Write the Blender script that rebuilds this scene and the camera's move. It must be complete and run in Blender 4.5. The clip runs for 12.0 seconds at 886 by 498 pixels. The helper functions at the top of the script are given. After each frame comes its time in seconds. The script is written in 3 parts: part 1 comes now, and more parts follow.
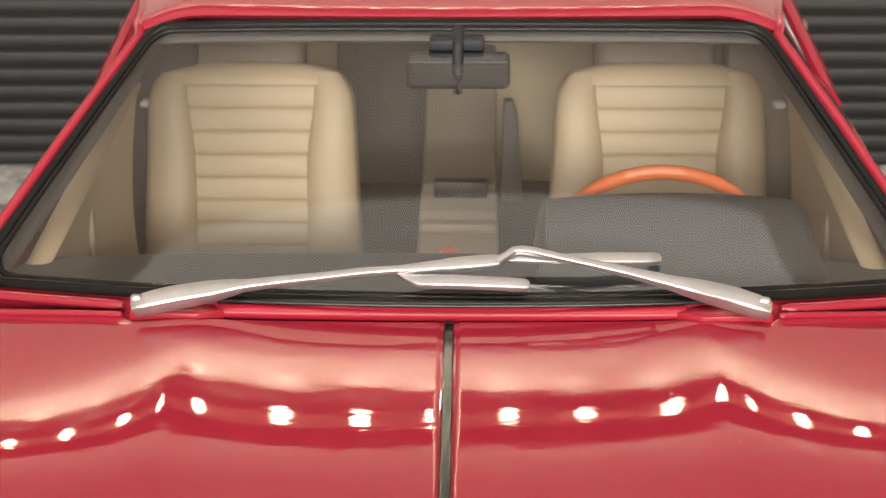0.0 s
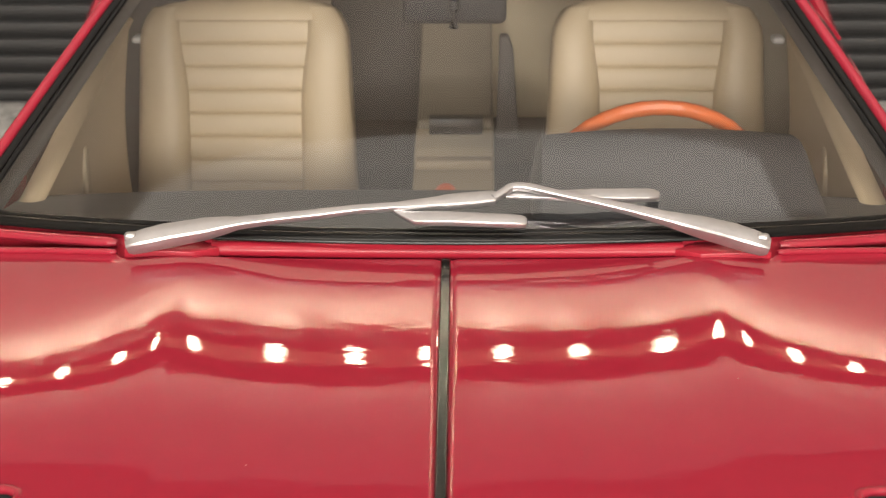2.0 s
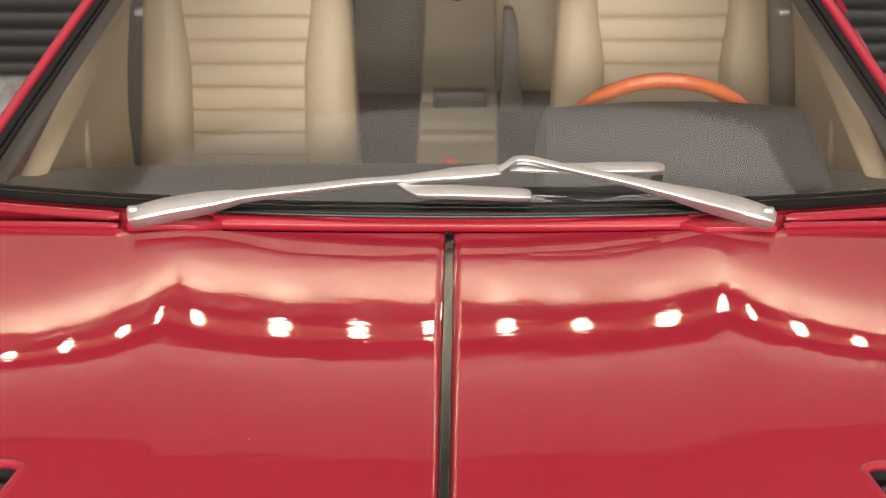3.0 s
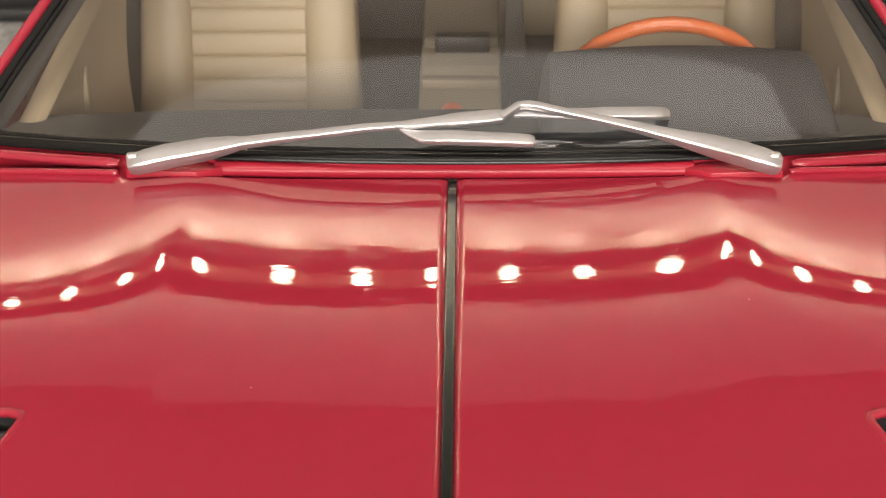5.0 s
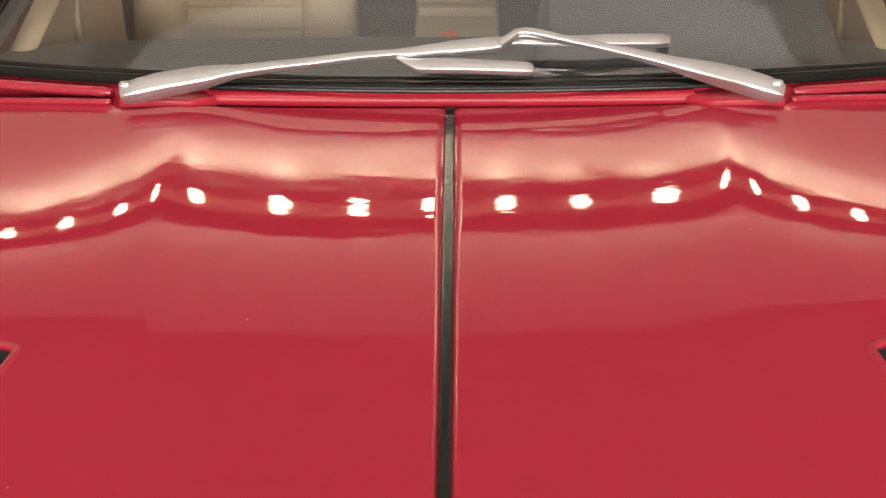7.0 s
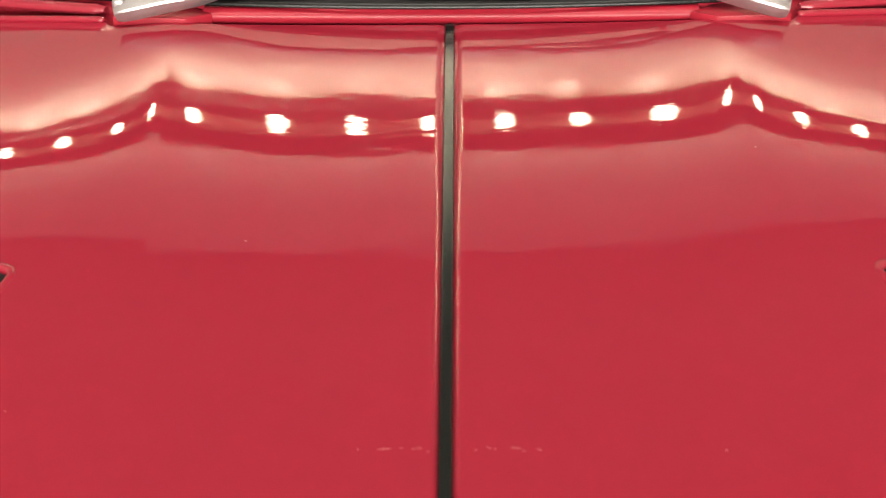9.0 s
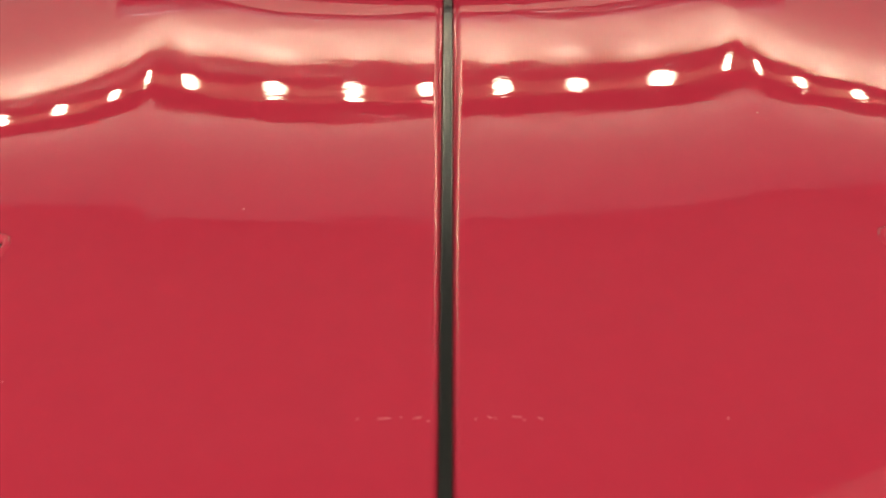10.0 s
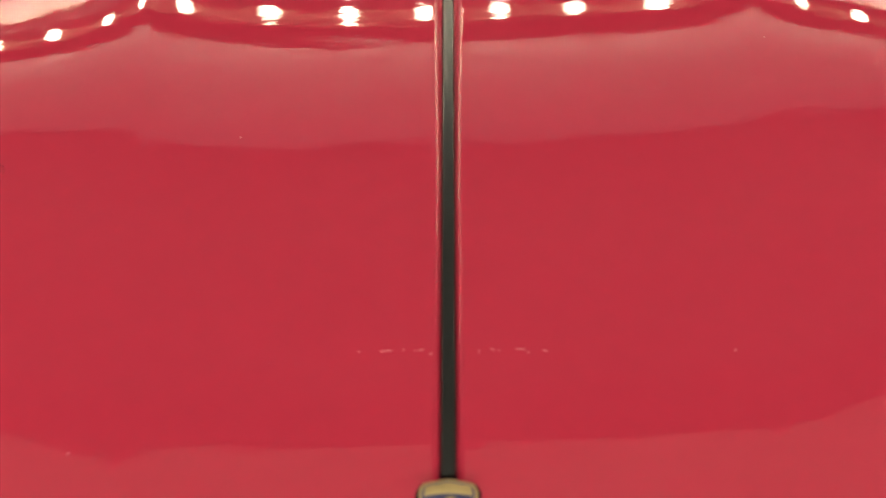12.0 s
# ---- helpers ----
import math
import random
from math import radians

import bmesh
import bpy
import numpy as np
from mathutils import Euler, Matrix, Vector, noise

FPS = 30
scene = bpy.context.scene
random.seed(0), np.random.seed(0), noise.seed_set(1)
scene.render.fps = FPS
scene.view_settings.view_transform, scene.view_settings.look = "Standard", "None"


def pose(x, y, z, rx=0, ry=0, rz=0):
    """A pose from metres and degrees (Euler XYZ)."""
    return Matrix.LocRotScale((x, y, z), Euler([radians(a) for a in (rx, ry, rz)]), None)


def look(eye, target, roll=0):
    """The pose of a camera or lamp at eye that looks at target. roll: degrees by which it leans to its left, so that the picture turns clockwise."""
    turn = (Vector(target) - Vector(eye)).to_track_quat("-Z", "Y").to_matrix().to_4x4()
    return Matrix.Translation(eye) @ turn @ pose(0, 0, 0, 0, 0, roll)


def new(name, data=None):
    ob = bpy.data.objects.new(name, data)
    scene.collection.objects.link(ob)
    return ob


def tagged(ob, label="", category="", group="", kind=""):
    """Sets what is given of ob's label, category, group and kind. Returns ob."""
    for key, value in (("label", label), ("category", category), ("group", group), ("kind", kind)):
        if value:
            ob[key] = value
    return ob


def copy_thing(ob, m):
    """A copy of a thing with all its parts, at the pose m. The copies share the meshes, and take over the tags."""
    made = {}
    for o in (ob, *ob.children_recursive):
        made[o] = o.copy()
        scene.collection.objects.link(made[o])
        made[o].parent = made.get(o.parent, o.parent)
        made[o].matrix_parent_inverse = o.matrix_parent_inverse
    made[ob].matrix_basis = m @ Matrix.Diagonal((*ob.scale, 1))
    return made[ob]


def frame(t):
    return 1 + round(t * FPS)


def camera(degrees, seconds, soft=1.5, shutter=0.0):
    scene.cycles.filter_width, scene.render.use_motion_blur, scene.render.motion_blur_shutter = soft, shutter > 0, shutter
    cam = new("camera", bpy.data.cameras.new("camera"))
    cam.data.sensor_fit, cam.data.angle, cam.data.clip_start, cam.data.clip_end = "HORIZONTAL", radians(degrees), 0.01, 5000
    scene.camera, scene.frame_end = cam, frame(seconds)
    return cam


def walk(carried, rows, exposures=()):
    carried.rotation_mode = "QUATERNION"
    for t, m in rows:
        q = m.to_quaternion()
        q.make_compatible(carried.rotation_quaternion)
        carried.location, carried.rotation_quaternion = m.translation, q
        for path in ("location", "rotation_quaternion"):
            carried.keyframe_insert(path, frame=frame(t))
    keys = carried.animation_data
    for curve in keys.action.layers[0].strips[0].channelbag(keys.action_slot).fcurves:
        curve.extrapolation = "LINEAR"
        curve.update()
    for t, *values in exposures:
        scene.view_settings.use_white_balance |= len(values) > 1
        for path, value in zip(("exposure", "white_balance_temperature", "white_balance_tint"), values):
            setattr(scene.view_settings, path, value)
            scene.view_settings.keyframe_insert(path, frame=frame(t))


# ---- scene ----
# Scale model of a coupe on a tabletop: the car is written in full-size car metres and built at 1:18.
K = 1 / 18
cam = camera(33.0, 12.0, soft=1.2)
# close-up lens: sharp at the wipers, softer before and behind
cam.data.dof.use_dof, cam.data.dof.focus_distance, cam.data.dof.aperture_fstop = True, 0.128, 95.0
# seconds, eye x y z (car metres), yaw, pitch, roll
PATH = [
    (0.0, 0.0290, -2.2219, 0.8977, 1.07, -19.48, -0.27),
    (0.5, 0.0278, -2.2179, 0.8957, 1.01, -20.16, -0.33),
    (1.0, 0.0268, -2.2137, 0.8937, 0.96, -20.82, -0.36),
    (1.5, 0.0257, -2.2094, 0.8916, 0.93, -21.34, -0.34),
    (2.0, 0.0246, -2.2050, 0.8894, 0.84, -21.86, -0.32),
    (2.5, 0.0244, -2.2004, 0.8872, 0.91, -22.40, -0.37),
    (3.0, 0.0243, -2.1957, 0.8849, 1.00, -22.85, -0.40),
    (5.0, 0.0233, -2.1756, 0.8754, 1.12, -24.88, -0.57),
    (5.5, 0.0230, -2.1702, 0.8729, 1.09, -25.45, -0.57),
    (6.0, 0.0226, -2.1647, 0.8703, 1.08, -26.06, -0.55),
    (6.5, 0.0222, -2.1590, 0.8678, 1.05, -26.68, -0.54),
    (7.0, 0.0217, -2.1531, 0.8651, 1.02, -27.57, -0.65),
    (9.0, 0.0188, -2.1281, 0.8543, 1.02, -30.71, -0.88),
    (9.5, 0.0179, -2.1213, 0.8514, 0.99, -31.41, -0.95),
    (10.0, 0.0168, -2.1145, 0.8486, 0.95, -32.01, -1.02),
    (10.5, 0.0157, -2.1074, 0.8457, 0.94, -32.68, -1.13),
    (11.0, 0.0144, -2.1001, 0.8428, 0.97, -33.35, -1.20),
    (11.5, 0.0130, -2.0927, 0.8399, 0.96, -34.16, -1.25),
    (12.0, 0.0114, -2.0850, 0.8369, 0.90, -34.92, -1.16),
]


def carried(x, y, z, yaw, pitch, roll):
    a, b = radians(yaw), radians(pitch)
    eye = Vector((x, y, z)) * K
    return look(eye, eye + Vector((-math.sin(a) * math.cos(b), math.cos(a) * math.cos(b), math.sin(b))), roll)


walk(cam, [(r[0], carried(*r[1:])) for r in PATH],
     exposures=[(0.0, 0.06), (3.0, 0.0), (5.0, -0.02), (7.0, -0.04), (9.0, 0.12), (12.0, 0.09)])

# ---- world and lights ----
world = bpy.data.worlds.new("room_air")
scene.world = world
world.use_nodes = True
world.node_tree.nodes["Background"].inputs[0].default_value = (0.9, 0.8, 0.68, 1)
world.node_tree.nodes["Background"].inputs[1].default_value = 0.05


def lamp(name, kind, m, energy, colour, **more):
    data = bpy.data.lights.new(name, kind)
    data.energy, data.color = energy, colour
    for key, value in more.items():
        if key == "size":
            data.shadow_soft_size = value
        elif key == "spot":
            data.spot_size, data.spot_blend = value
        elif key == "area":
            data.shape, data.size, data.size_y = "RECTANGLE", value[0], value[1]
    ob = new(name, data)
    ob.matrix_world = m
    return ob


# ---- materials ----
def material(name, colour, rough=0.5, metal=0.0, coat=0.0, scale=60.0, vary=0.12, bump=0.0, bump_scale=400.0, spec=0.5, emit=None):
    mat = bpy.data.materials.new(name)
    mat.use_nodes = True
    nt = mat.node_tree
    bsdf = nt.nodes["Principled BSDF"]
    bsdf.inputs["Roughness"].default_value = rough
    bsdf.inputs["Metallic"].default_value = metal
    bsdf.inputs["Coat Weight"].default_value = coat
    bsdf.inputs["Coat Roughness"].default_value = 0.008
    bsdf.inputs["Specular IOR Level"].default_value = spec
    co = nt.nodes.new("ShaderNodeTexCoord")
    no = nt.nodes.new("ShaderNodeTexNoise")
    no.inputs["Scale"].default_value, no.inputs["Detail"].default_value = scale, 6
    nt.links.new(co.outputs["Object"], no.inputs["Vector"])
    ramp = nt.nodes.new("ShaderNodeMix")
    ramp.data_type = "RGBA"
    ramp.inputs[6].default_value = (*[c * (1 - vary) for c in colour], 1)
    ramp.inputs[7].default_value = (*[min(1, c * (1 + vary)) for c in colour], 1)
    nt.links.new(no.outputs["Fac"], ramp.inputs[0])
    nt.links.new(ramp.outputs[2], bsdf.inputs["Base Color"])
    if bump:
        b = nt.nodes.new("ShaderNodeTexNoise")
        b.inputs["Scale"].default_value, b.inputs["Detail"].default_value = bump_scale, 3
        nt.links.new(co.outputs["Object"], b.inputs["Vector"])
        bn = nt.nodes.new("ShaderNodeBump")
        bn.inputs["Strength"].default_value, bn.inputs["Distance"].default_value = 1.0, bump
        nt.links.new(b.outputs["Fac"], bn.inputs["Height"])
        nt.links.new(bn.outputs[0], bsdf.inputs["Normal"])
        if coat:
            nt.links.new(bn.outputs[0], bsdf.inputs["Coat Normal"])
    if emit:
        bsdf.inputs["Emission Color"].default_value = (*emit[:3], 1)
        bsdf.inputs["Emission Strength"].default_value = emit[3]
    return mat


def ripple(mat, stretch, height):
    """Gives a coat the slow, sideways-drawn waves of sprayed lacquer."""
    nt = mat.node_tree
    co, mp = nt.nodes["Texture Coordinate"], nt.nodes.new("ShaderNodeMapping")
    mp.inputs["Scale"].default_value = stretch
    n = nt.nodes.new("ShaderNodeTexNoise")
    n.inputs["Scale"].default_value, n.inputs["Detail"].default_value = 1.0, 3.2
    bn = nt.nodes.new("ShaderNodeBump")
    bn.inputs["Strength"].default_value, bn.inputs["Distance"].default_value = 1.0, height
    nt.links.new(co.outputs["Object"], mp.inputs["Vector"])
    nt.links.new(mp.outputs[0], n.inputs["Vector"])
    nt.links.new(n.outputs["Fac"], bn.inputs["Height"])
    # the waves are strongest beside the middle line and come in patches
    sep, away, calm = (nt.nodes.new("ShaderNode" + k) for k in ("SeparateXYZ", "Math", "MapRange"))
    away.operation = "ABSOLUTE"
    for key, value in (("From Min", 0.004), ("From Max", 0.014), ("To Min", 1.0), ("To Max", 0.55)):
        calm.inputs[key].default_value = value
    patch, mul = nt.nodes.new("ShaderNodeTexNoise"), nt.nodes.new("ShaderNodeMath")
    patch.inputs["Scale"].default_value, patch.inputs["Detail"].default_value = 90.0, 1.0
    mul.operation = "MULTIPLY"
    twice = nt.nodes.new("ShaderNodeMath")
    twice.operation, twice.inputs[1].default_value = "MULTIPLY", 2.0
    nt.links.new(co.outputs["Object"], sep.inputs[0])
    nt.links.new(co.outputs["Object"], patch.inputs["Vector"])
    nt.links.new(sep.outputs["X"], away.inputs[0])
    nt.links.new(away.outputs[0], calm.inputs["Value"])
    nt.links.new(patch.outputs["Fac"], twice.inputs[0])
    nt.links.new(calm.outputs[0], mul.inputs[0])
    nt.links.new(twice.outputs[0], mul.inputs[1])
    nt.links.new(mul.outputs[0], bn.inputs["Strength"])
    nt.links.new(bn.outputs[0], nt.nodes["Principled BSDF"].inputs["Coat Normal"])
    return mat


PAINT = material("red_paint", (0.280, 0.016, 0.033), 0.45, 0.0, 1.0, 500, 0.04, spec=0.0)
ripple(PAINT, (150, 430, 150), 0.0000088)
# purer red with a weak, rough coat mutes highlights along the scuttle
SATIN_RED = material("muted_satin_red", (0.31, 0.012, 0.027), 0.42, 0.0, 0.18, 500, 0.05, spec=0.25)
SATIN_RED.node_tree.nodes["Principled BSDF"].inputs["Coat Roughness"].default_value = 0.16
SEAL = material("black_rubber", (0.004, 0.004, 0.004), 0.24, 0, 0, 300, 0.3, 0.000004, 900, spec=0.25)
STRIP = material("dark_green_grey_strip", (0.007, 0.009, 0.008), 0.16, 0, 0, 400, 0.25, 0.000004, 1500, spec=0.44)
SILVER = material("silver_paint", (0.47, 0.46, 0.465), 0.32, 0.78, 0, 700, 0.12, 0.00003, 1800)
# near-white base holds the glint of the belt anchors
GLINT_PALE = material("pale_glint_metal", (0.85, 0.85, 0.84), 0.35, 0.3, 0, 300, 0.05)
CHROME = material("chrome", (0.7, 0.7, 0.7), 0.15, 1.0, 0, 300, 0.05)
LEATHER = material("beige_leather", (0.445, 0.355, 0.235), 0.5, 0, 0, 160, 0.06, 0.000015, 900)
LEATHER_DULL = material("beige_vinyl", (0.40, 0.33, 0.22), 0.6, 0, 0, 200, 0.08, 0.00003, 900)
DASH = material("charcoal_vinyl", (0.034, 0.035, 0.039), 0.55, 0, 0, 120, 0.06)
CARPET = material("dark_carpet", (0.055, 0.05, 0.048), 0.9, 0, 0, 500, 0.3, 0.0001, 2500, 0.2)
WOOD = material("orange_wood_rim", (0.56, 0.135, 0.045), 0.3, 0, 1.0, 900, 0.2)
KNOB = material("orange_knob", (0.6, 0.12, 0.04), 0.35, 0, 0.2, 900, 0.1)
DARK = material("dark_plastic", (0.02, 0.02, 0.021), 0.45, 0, 0, 400, 0.2, 0.00002, 1200)
TYRE = material("tyre_rubber", (0.015, 0.015, 0.015), 0.75, 0, 0, 400, 0.2, 0.00004, 900)
GOLD = material("gold_enamel", (0.30, 0.235, 0.095), 0.42, 0.6, 0, 800, 0.2)
BLUE = material("blue_enamel", (0.014, 0.017, 0.065), 0.4, 0, 0.1, 800, 0.2)
RIB = material("charcoal_ribbed_plastic", (0.0074, 0.0072, 0.0070), 0.55, 0, 0, 120, 0.25, 0.00006, 600)
GROOVE = material("black_backing", (0.0035, 0.0034, 0.0034), 0.8, 0, 0, 120, 0.2)
WALLPAINT = material("cream_wall_paint", (0.71, 0.63, 0.60), 0.8, 0, 0, 2.5, 0.06, 0.0008, 60)
CEILPAINT = material("off_white_ceiling_paint", (0.78, 0.73, 0.66), 0.85, 0, 0, 2.0, 0.05, 0.0006, 60)
TRIMDARK = material("dark_brown_trim", (0.03, 0.02, 0.016), 0.5, 0, 0, 8, 0.3, 0.0004, 80)
BULB = material("warm_bulb", (0.9, 0.85, 0.7), 0.4, 0, 0, 10, 0.02, emit=(1.0, 0.88, 0.64, 46.0))

VEIL_GLOW = material("veil_panel_glow", (0.8, 0.8, 0.78), 0.6, 0, 0, 10, 0.02, emit=(1.0, 0.95, 0.88, 0.52))
# darkened so that the gaps beside and behind the seats hold their shade
DARK_GAP = material("dark_gap_trim", (0.036, 0.033, 0.032), 0.7, 0, 0, 200, 0.15, 0.00003, 900)
# beige vinyl darkened for the shade under the roof and behind the seats
SHADED_BEIGE = material("shaded_beige_vinyl", (0.140, 0.118, 0.088), 0.6, 0, 0, 200, 0.1, 0.00001, 900)
MIRROR = material("blue_black_plastic", (0.022, 0.023, 0.028), 0.5, 0, 0, 400, 0.15, 0.00001, 1200, spec=0.2)
# the cooler light by the lamps is put into this ceiling paint
CEILCOOL = material("cool_lit_ceiling_paint", (0.62, 0.61, 0.66), 0.85, 0, 0, 2.0, 0.05, 0.0006, 60)
FLOORING = material("grey_floor", (0.42, 0.40, 0.38), 0.5, 0, 0, 6, 0.12, 0.0003, 60)
FLECK = material("pale_paint_fleck", (0.42, 0.12, 0.13), 0.5, 0, 0, 900, 0.2)
FIELD = material("grey_ceiling_field", (0.255, 0.245, 0.255), 0.8, 0, 0, 3, 0.15)
CORNICE_LIT = material("lit_cornice_wood", (0.34, 0.24, 0.18), 0.5, 0, 0, 12, 0.25)


def granite():
    mat = material("grey_granite", (0.5, 0.5, 0.5), 0.3, 0, 0, 300, 0.2)
    nt = mat.node_tree
    bsdf = nt.nodes["Principled BSDF"]
    co = nt.nodes["Texture Coordinate"]
    v = nt.nodes.new("ShaderNodeTexVoronoi")
    v.inputs["Scale"].default_value = 900
    n = nt.nodes.new("ShaderNodeTexNoise")
    n.inputs["Scale"].default_value, n.inputs["Detail"].default_value = 260, 7
    nt.links.new(co.outputs["Object"], v.inputs["Vector"])
    nt.links.new(co.outputs["Object"], n.inputs["Vector"])
    add = nt.nodes.new("ShaderNodeMath")
    add.operation = "MULTIPLY_ADD"
    nt.links.new(v.outputs["Color"], add.inputs[0])
    add.inputs[1].default_value = 0.4
    nt.links.new(n.outputs["Fac"], add.inputs[2])
    cr = nt.nodes.new("ShaderNodeValToRGB")
    cr.color_ramp.elements[0].position, cr.color_ramp.elements[0].color = 0.45, (0.09, 0.1, 0.095, 1)
    cr.color_ramp.elements[1].position, cr.color_ramp.elements[1].color = 0.85, (0.62, 0.62, 0.6, 1)
    nt.links.new(add.outputs[0], cr.inputs[0])
    nt.links.new(cr.outputs[0], bsdf.inputs["Base Color"])
    return mat


GRANITE = granite()


def glass_material(name, tint, rough=0.0):
    """Thin clear pane: looks straight through, with a gloss that follows Fresnel."""
    mat = bpy.data.materials.new(name)
    mat.use_nodes = True
    nt = mat.node_tree
    nt.nodes.clear()
    out = nt.nodes.new("ShaderNodeOutputMaterial")
    mix = nt.nodes.new("ShaderNodeMixShader")
    tr = nt.nodes.new("ShaderNodeBsdfTransparent")
    gl = nt.nodes.new("ShaderNodeBsdfGlossy")
    fr = nt.nodes.new("ShaderNodeFresnel")
    fr.inputs["IOR"].default_value = 2.2  # both faces of the thin pane, raised further for a stronger, cleaner veil
    tr.inputs["Color"].default_value = (*tint, 1)
    gl.inputs["Roughness"].default_value = rough
    nt.links.new(fr.outputs[0], mix.inputs[0])
    nt.links.new(tr.outputs[0], mix.inputs[1])
    nt.links.new(gl.outputs[0], mix.inputs[2])
    nt.links.new(mix.outputs[0], out.inputs["Surface"])
    return mat


GLASS = glass_material("windscreen_glass", (0.97, 0.97, 0.95), 0.0)
SIDEGLASS = glass_material("smoked_side_glass", (0.35, 0.35, 0.34), 0.0)

# ---- mesh helpers ----
XC = -0.004  # the car's middle line


# windscreen, wipers and cabin are scaled about the camera's eye, so they lie back and low
EYELINE = Vector((0.015, -2.165, 0.870))
laid = {"back": Matrix.Identity(4)}


def thing(name, label, category, at=(0, 0, 0), group="", kind=""):
    ob = new(name)
    ob.empty_display_size = 0.01
    ob.location = at
    return tagged(ob, label, category, group, kind)


def part(name, bm, mat, parent, label="", smooth=True, scale=K, angle=40, facing=None):
    me = bpy.data.meshes.new(name)
    bmesh.ops.recalc_face_normals(bm, faces=bm.faces)
    if facing and sum((f.normal for f in bm.faces), Vector()).dot(Vector(facing)) < 0:
        bmesh.ops.reverse_faces(bm, faces=bm.faces)
    if scale == K:
        bm.transform(laid["back"])
    bm.transform(Matrix.Scale(scale, 4))
    bm.to_mesh(me)
    bm.free()
    me.materials.append(mat)
    if smooth:
        me.shade_smooth()
        me.set_sharp_from_angle(angle=radians(angle))
    ob = new(name, me)
    ob.parent = parent
    if label:
        tagged(ob, label)
    return ob


def grid(fn, us, vs, thick=0.0):
    """A sheet of points fn(u, v); thick gives it a back side."""
    bm = bmesh.new()
    rows = [[bm.verts.new(fn(u, v)) for u in us] for v in vs]
    for a, b in zip(rows, rows[1:]):
        for i in range(len(us) - 1):
            bm.faces.new((a[i], a[i + 1], b[i + 1], b[i]))
    if thick:
        bmesh.ops.recalc_face_normals(bm, faces=bm.faces)
        bmesh.ops.solidify(bm, geom=bm.faces[:], thickness=thick)
    return bm


def box(x0, x1, y0, y1, z0, z1, bevel=0.0, seg=2, m=None):
    bm = bmesh.new()
    bmesh.ops.create_cube(bm, size=1)
    bmesh.ops.scale(bm, vec=(x1 - x0, y1 - y0, z1 - z0), verts=bm.verts)
    bmesh.ops.translate(bm, vec=((x0 + x1) / 2, (y0 + y1) / 2, (z0 + z1) / 2), verts=bm.verts)
    if bevel:
        bmesh.ops.bevel(bm, geom=bm.edges[:], offset=bevel, segments=seg, profile=0.5, affect="EDGES")
    if m:
        bm.transform(m)
    return bm


def prism(outline, axis, a, b, bevel=0.0, seg=2):
    """An outline of 2D points pushed from a to b along an axis."""
    def at(p, w):
        return {"x": (w, p[0], p[1]), "y": (p[0], w, p[1]), "z": (p[0], p[1], w)}[axis]
    bm = bmesh.new()
    lo, hi = [bm.verts.new(at(p, a)) for p in outline], [bm.verts.new(at(p, b)) for p in outline]
    bm.faces.new(lo)
    bm.faces.new(hi[::-1])
    n = len(outline)
    for i in range(n):
        bm.faces.new((lo[i], lo[(i + 1) % n], hi[(i + 1) % n], hi[i]))
    bmesh.ops.recalc_face_normals(bm, faces=bm.faces)
    if bevel:
        bmesh.ops.bevel(bm, geom=bm.edges[:], offset=bevel, segments=seg, profile=0.5, affect="EDGES")
    return bm


def sweep(path, section, up=(0, 0, 1), closed=False, cap=True):
    """Section(i) gives (side, rise) points that follow the path."""
    bm = bmesh.new()
    path = [Vector(p) for p in path]
    n, rings = len(path), []
    for i, p in enumerate(path):
        a = path[i - 1] if i or closed else p
        b = path[(i + 1) % n] if i < n - 1 or closed else p
        d = (b - a).normalized()
        side = d.cross(Vector(up)).normalized()
        top = side.cross(d)
        rings.append([bm.verts.new(p + side * s + top * r) for s, r in section(i)])
    m = len(rings[0])
    for k in range(n if closed else n - 1):
        a, b = rings[k], rings[(k + 1) % n]
        for j in range(m):
            bm.faces.new((a[j], a[(j + 1) % m], b[(j + 1) % m], b[j]))
    if cap and not closed:
        bm.faces.new(rings[0])
        bm.faces.new(rings[-1][::-1])
    return bm


def ring(r, n=12, sx=1.0, sz=1.0):
    return [(r * sx * math.cos(2 * math.pi * k / n), r * sz * math.sin(2 * math.pi * k / n)) for k in range(n)]


def bar(w, h):
    """A bar section with rounded corners, w wide and h high."""
    c, pts = 0.24 * min(w, h), []
    for sx, sz, q in ((1, -1, -90), (1, 1, 0), (-1, 1, 90), (-1, -1, 180)):
        for k in range(4):
            a = radians(q + 30 * k)
            pts.append((sx * (w / 2 - c) + c * math.cos(a), sz * (h / 2 - c) + c * math.sin(a)))
    return pts


def smoothstep(a, b, x):
    t = min(1, max(0, (x - a) / (b - a)))
    return t * t * (3 - 2 * t)


def spread(a, b, n):
    return [a + (b - a) * i / (n - 1) for i in range(n)]


# ---- the body's surfaces, in car metres; u is the distance from the middle line ----
def crease_at(v):
    """Distance of the crease from the middle line; it draws in towards the nose."""
    return 0.431 - 0.093 * v


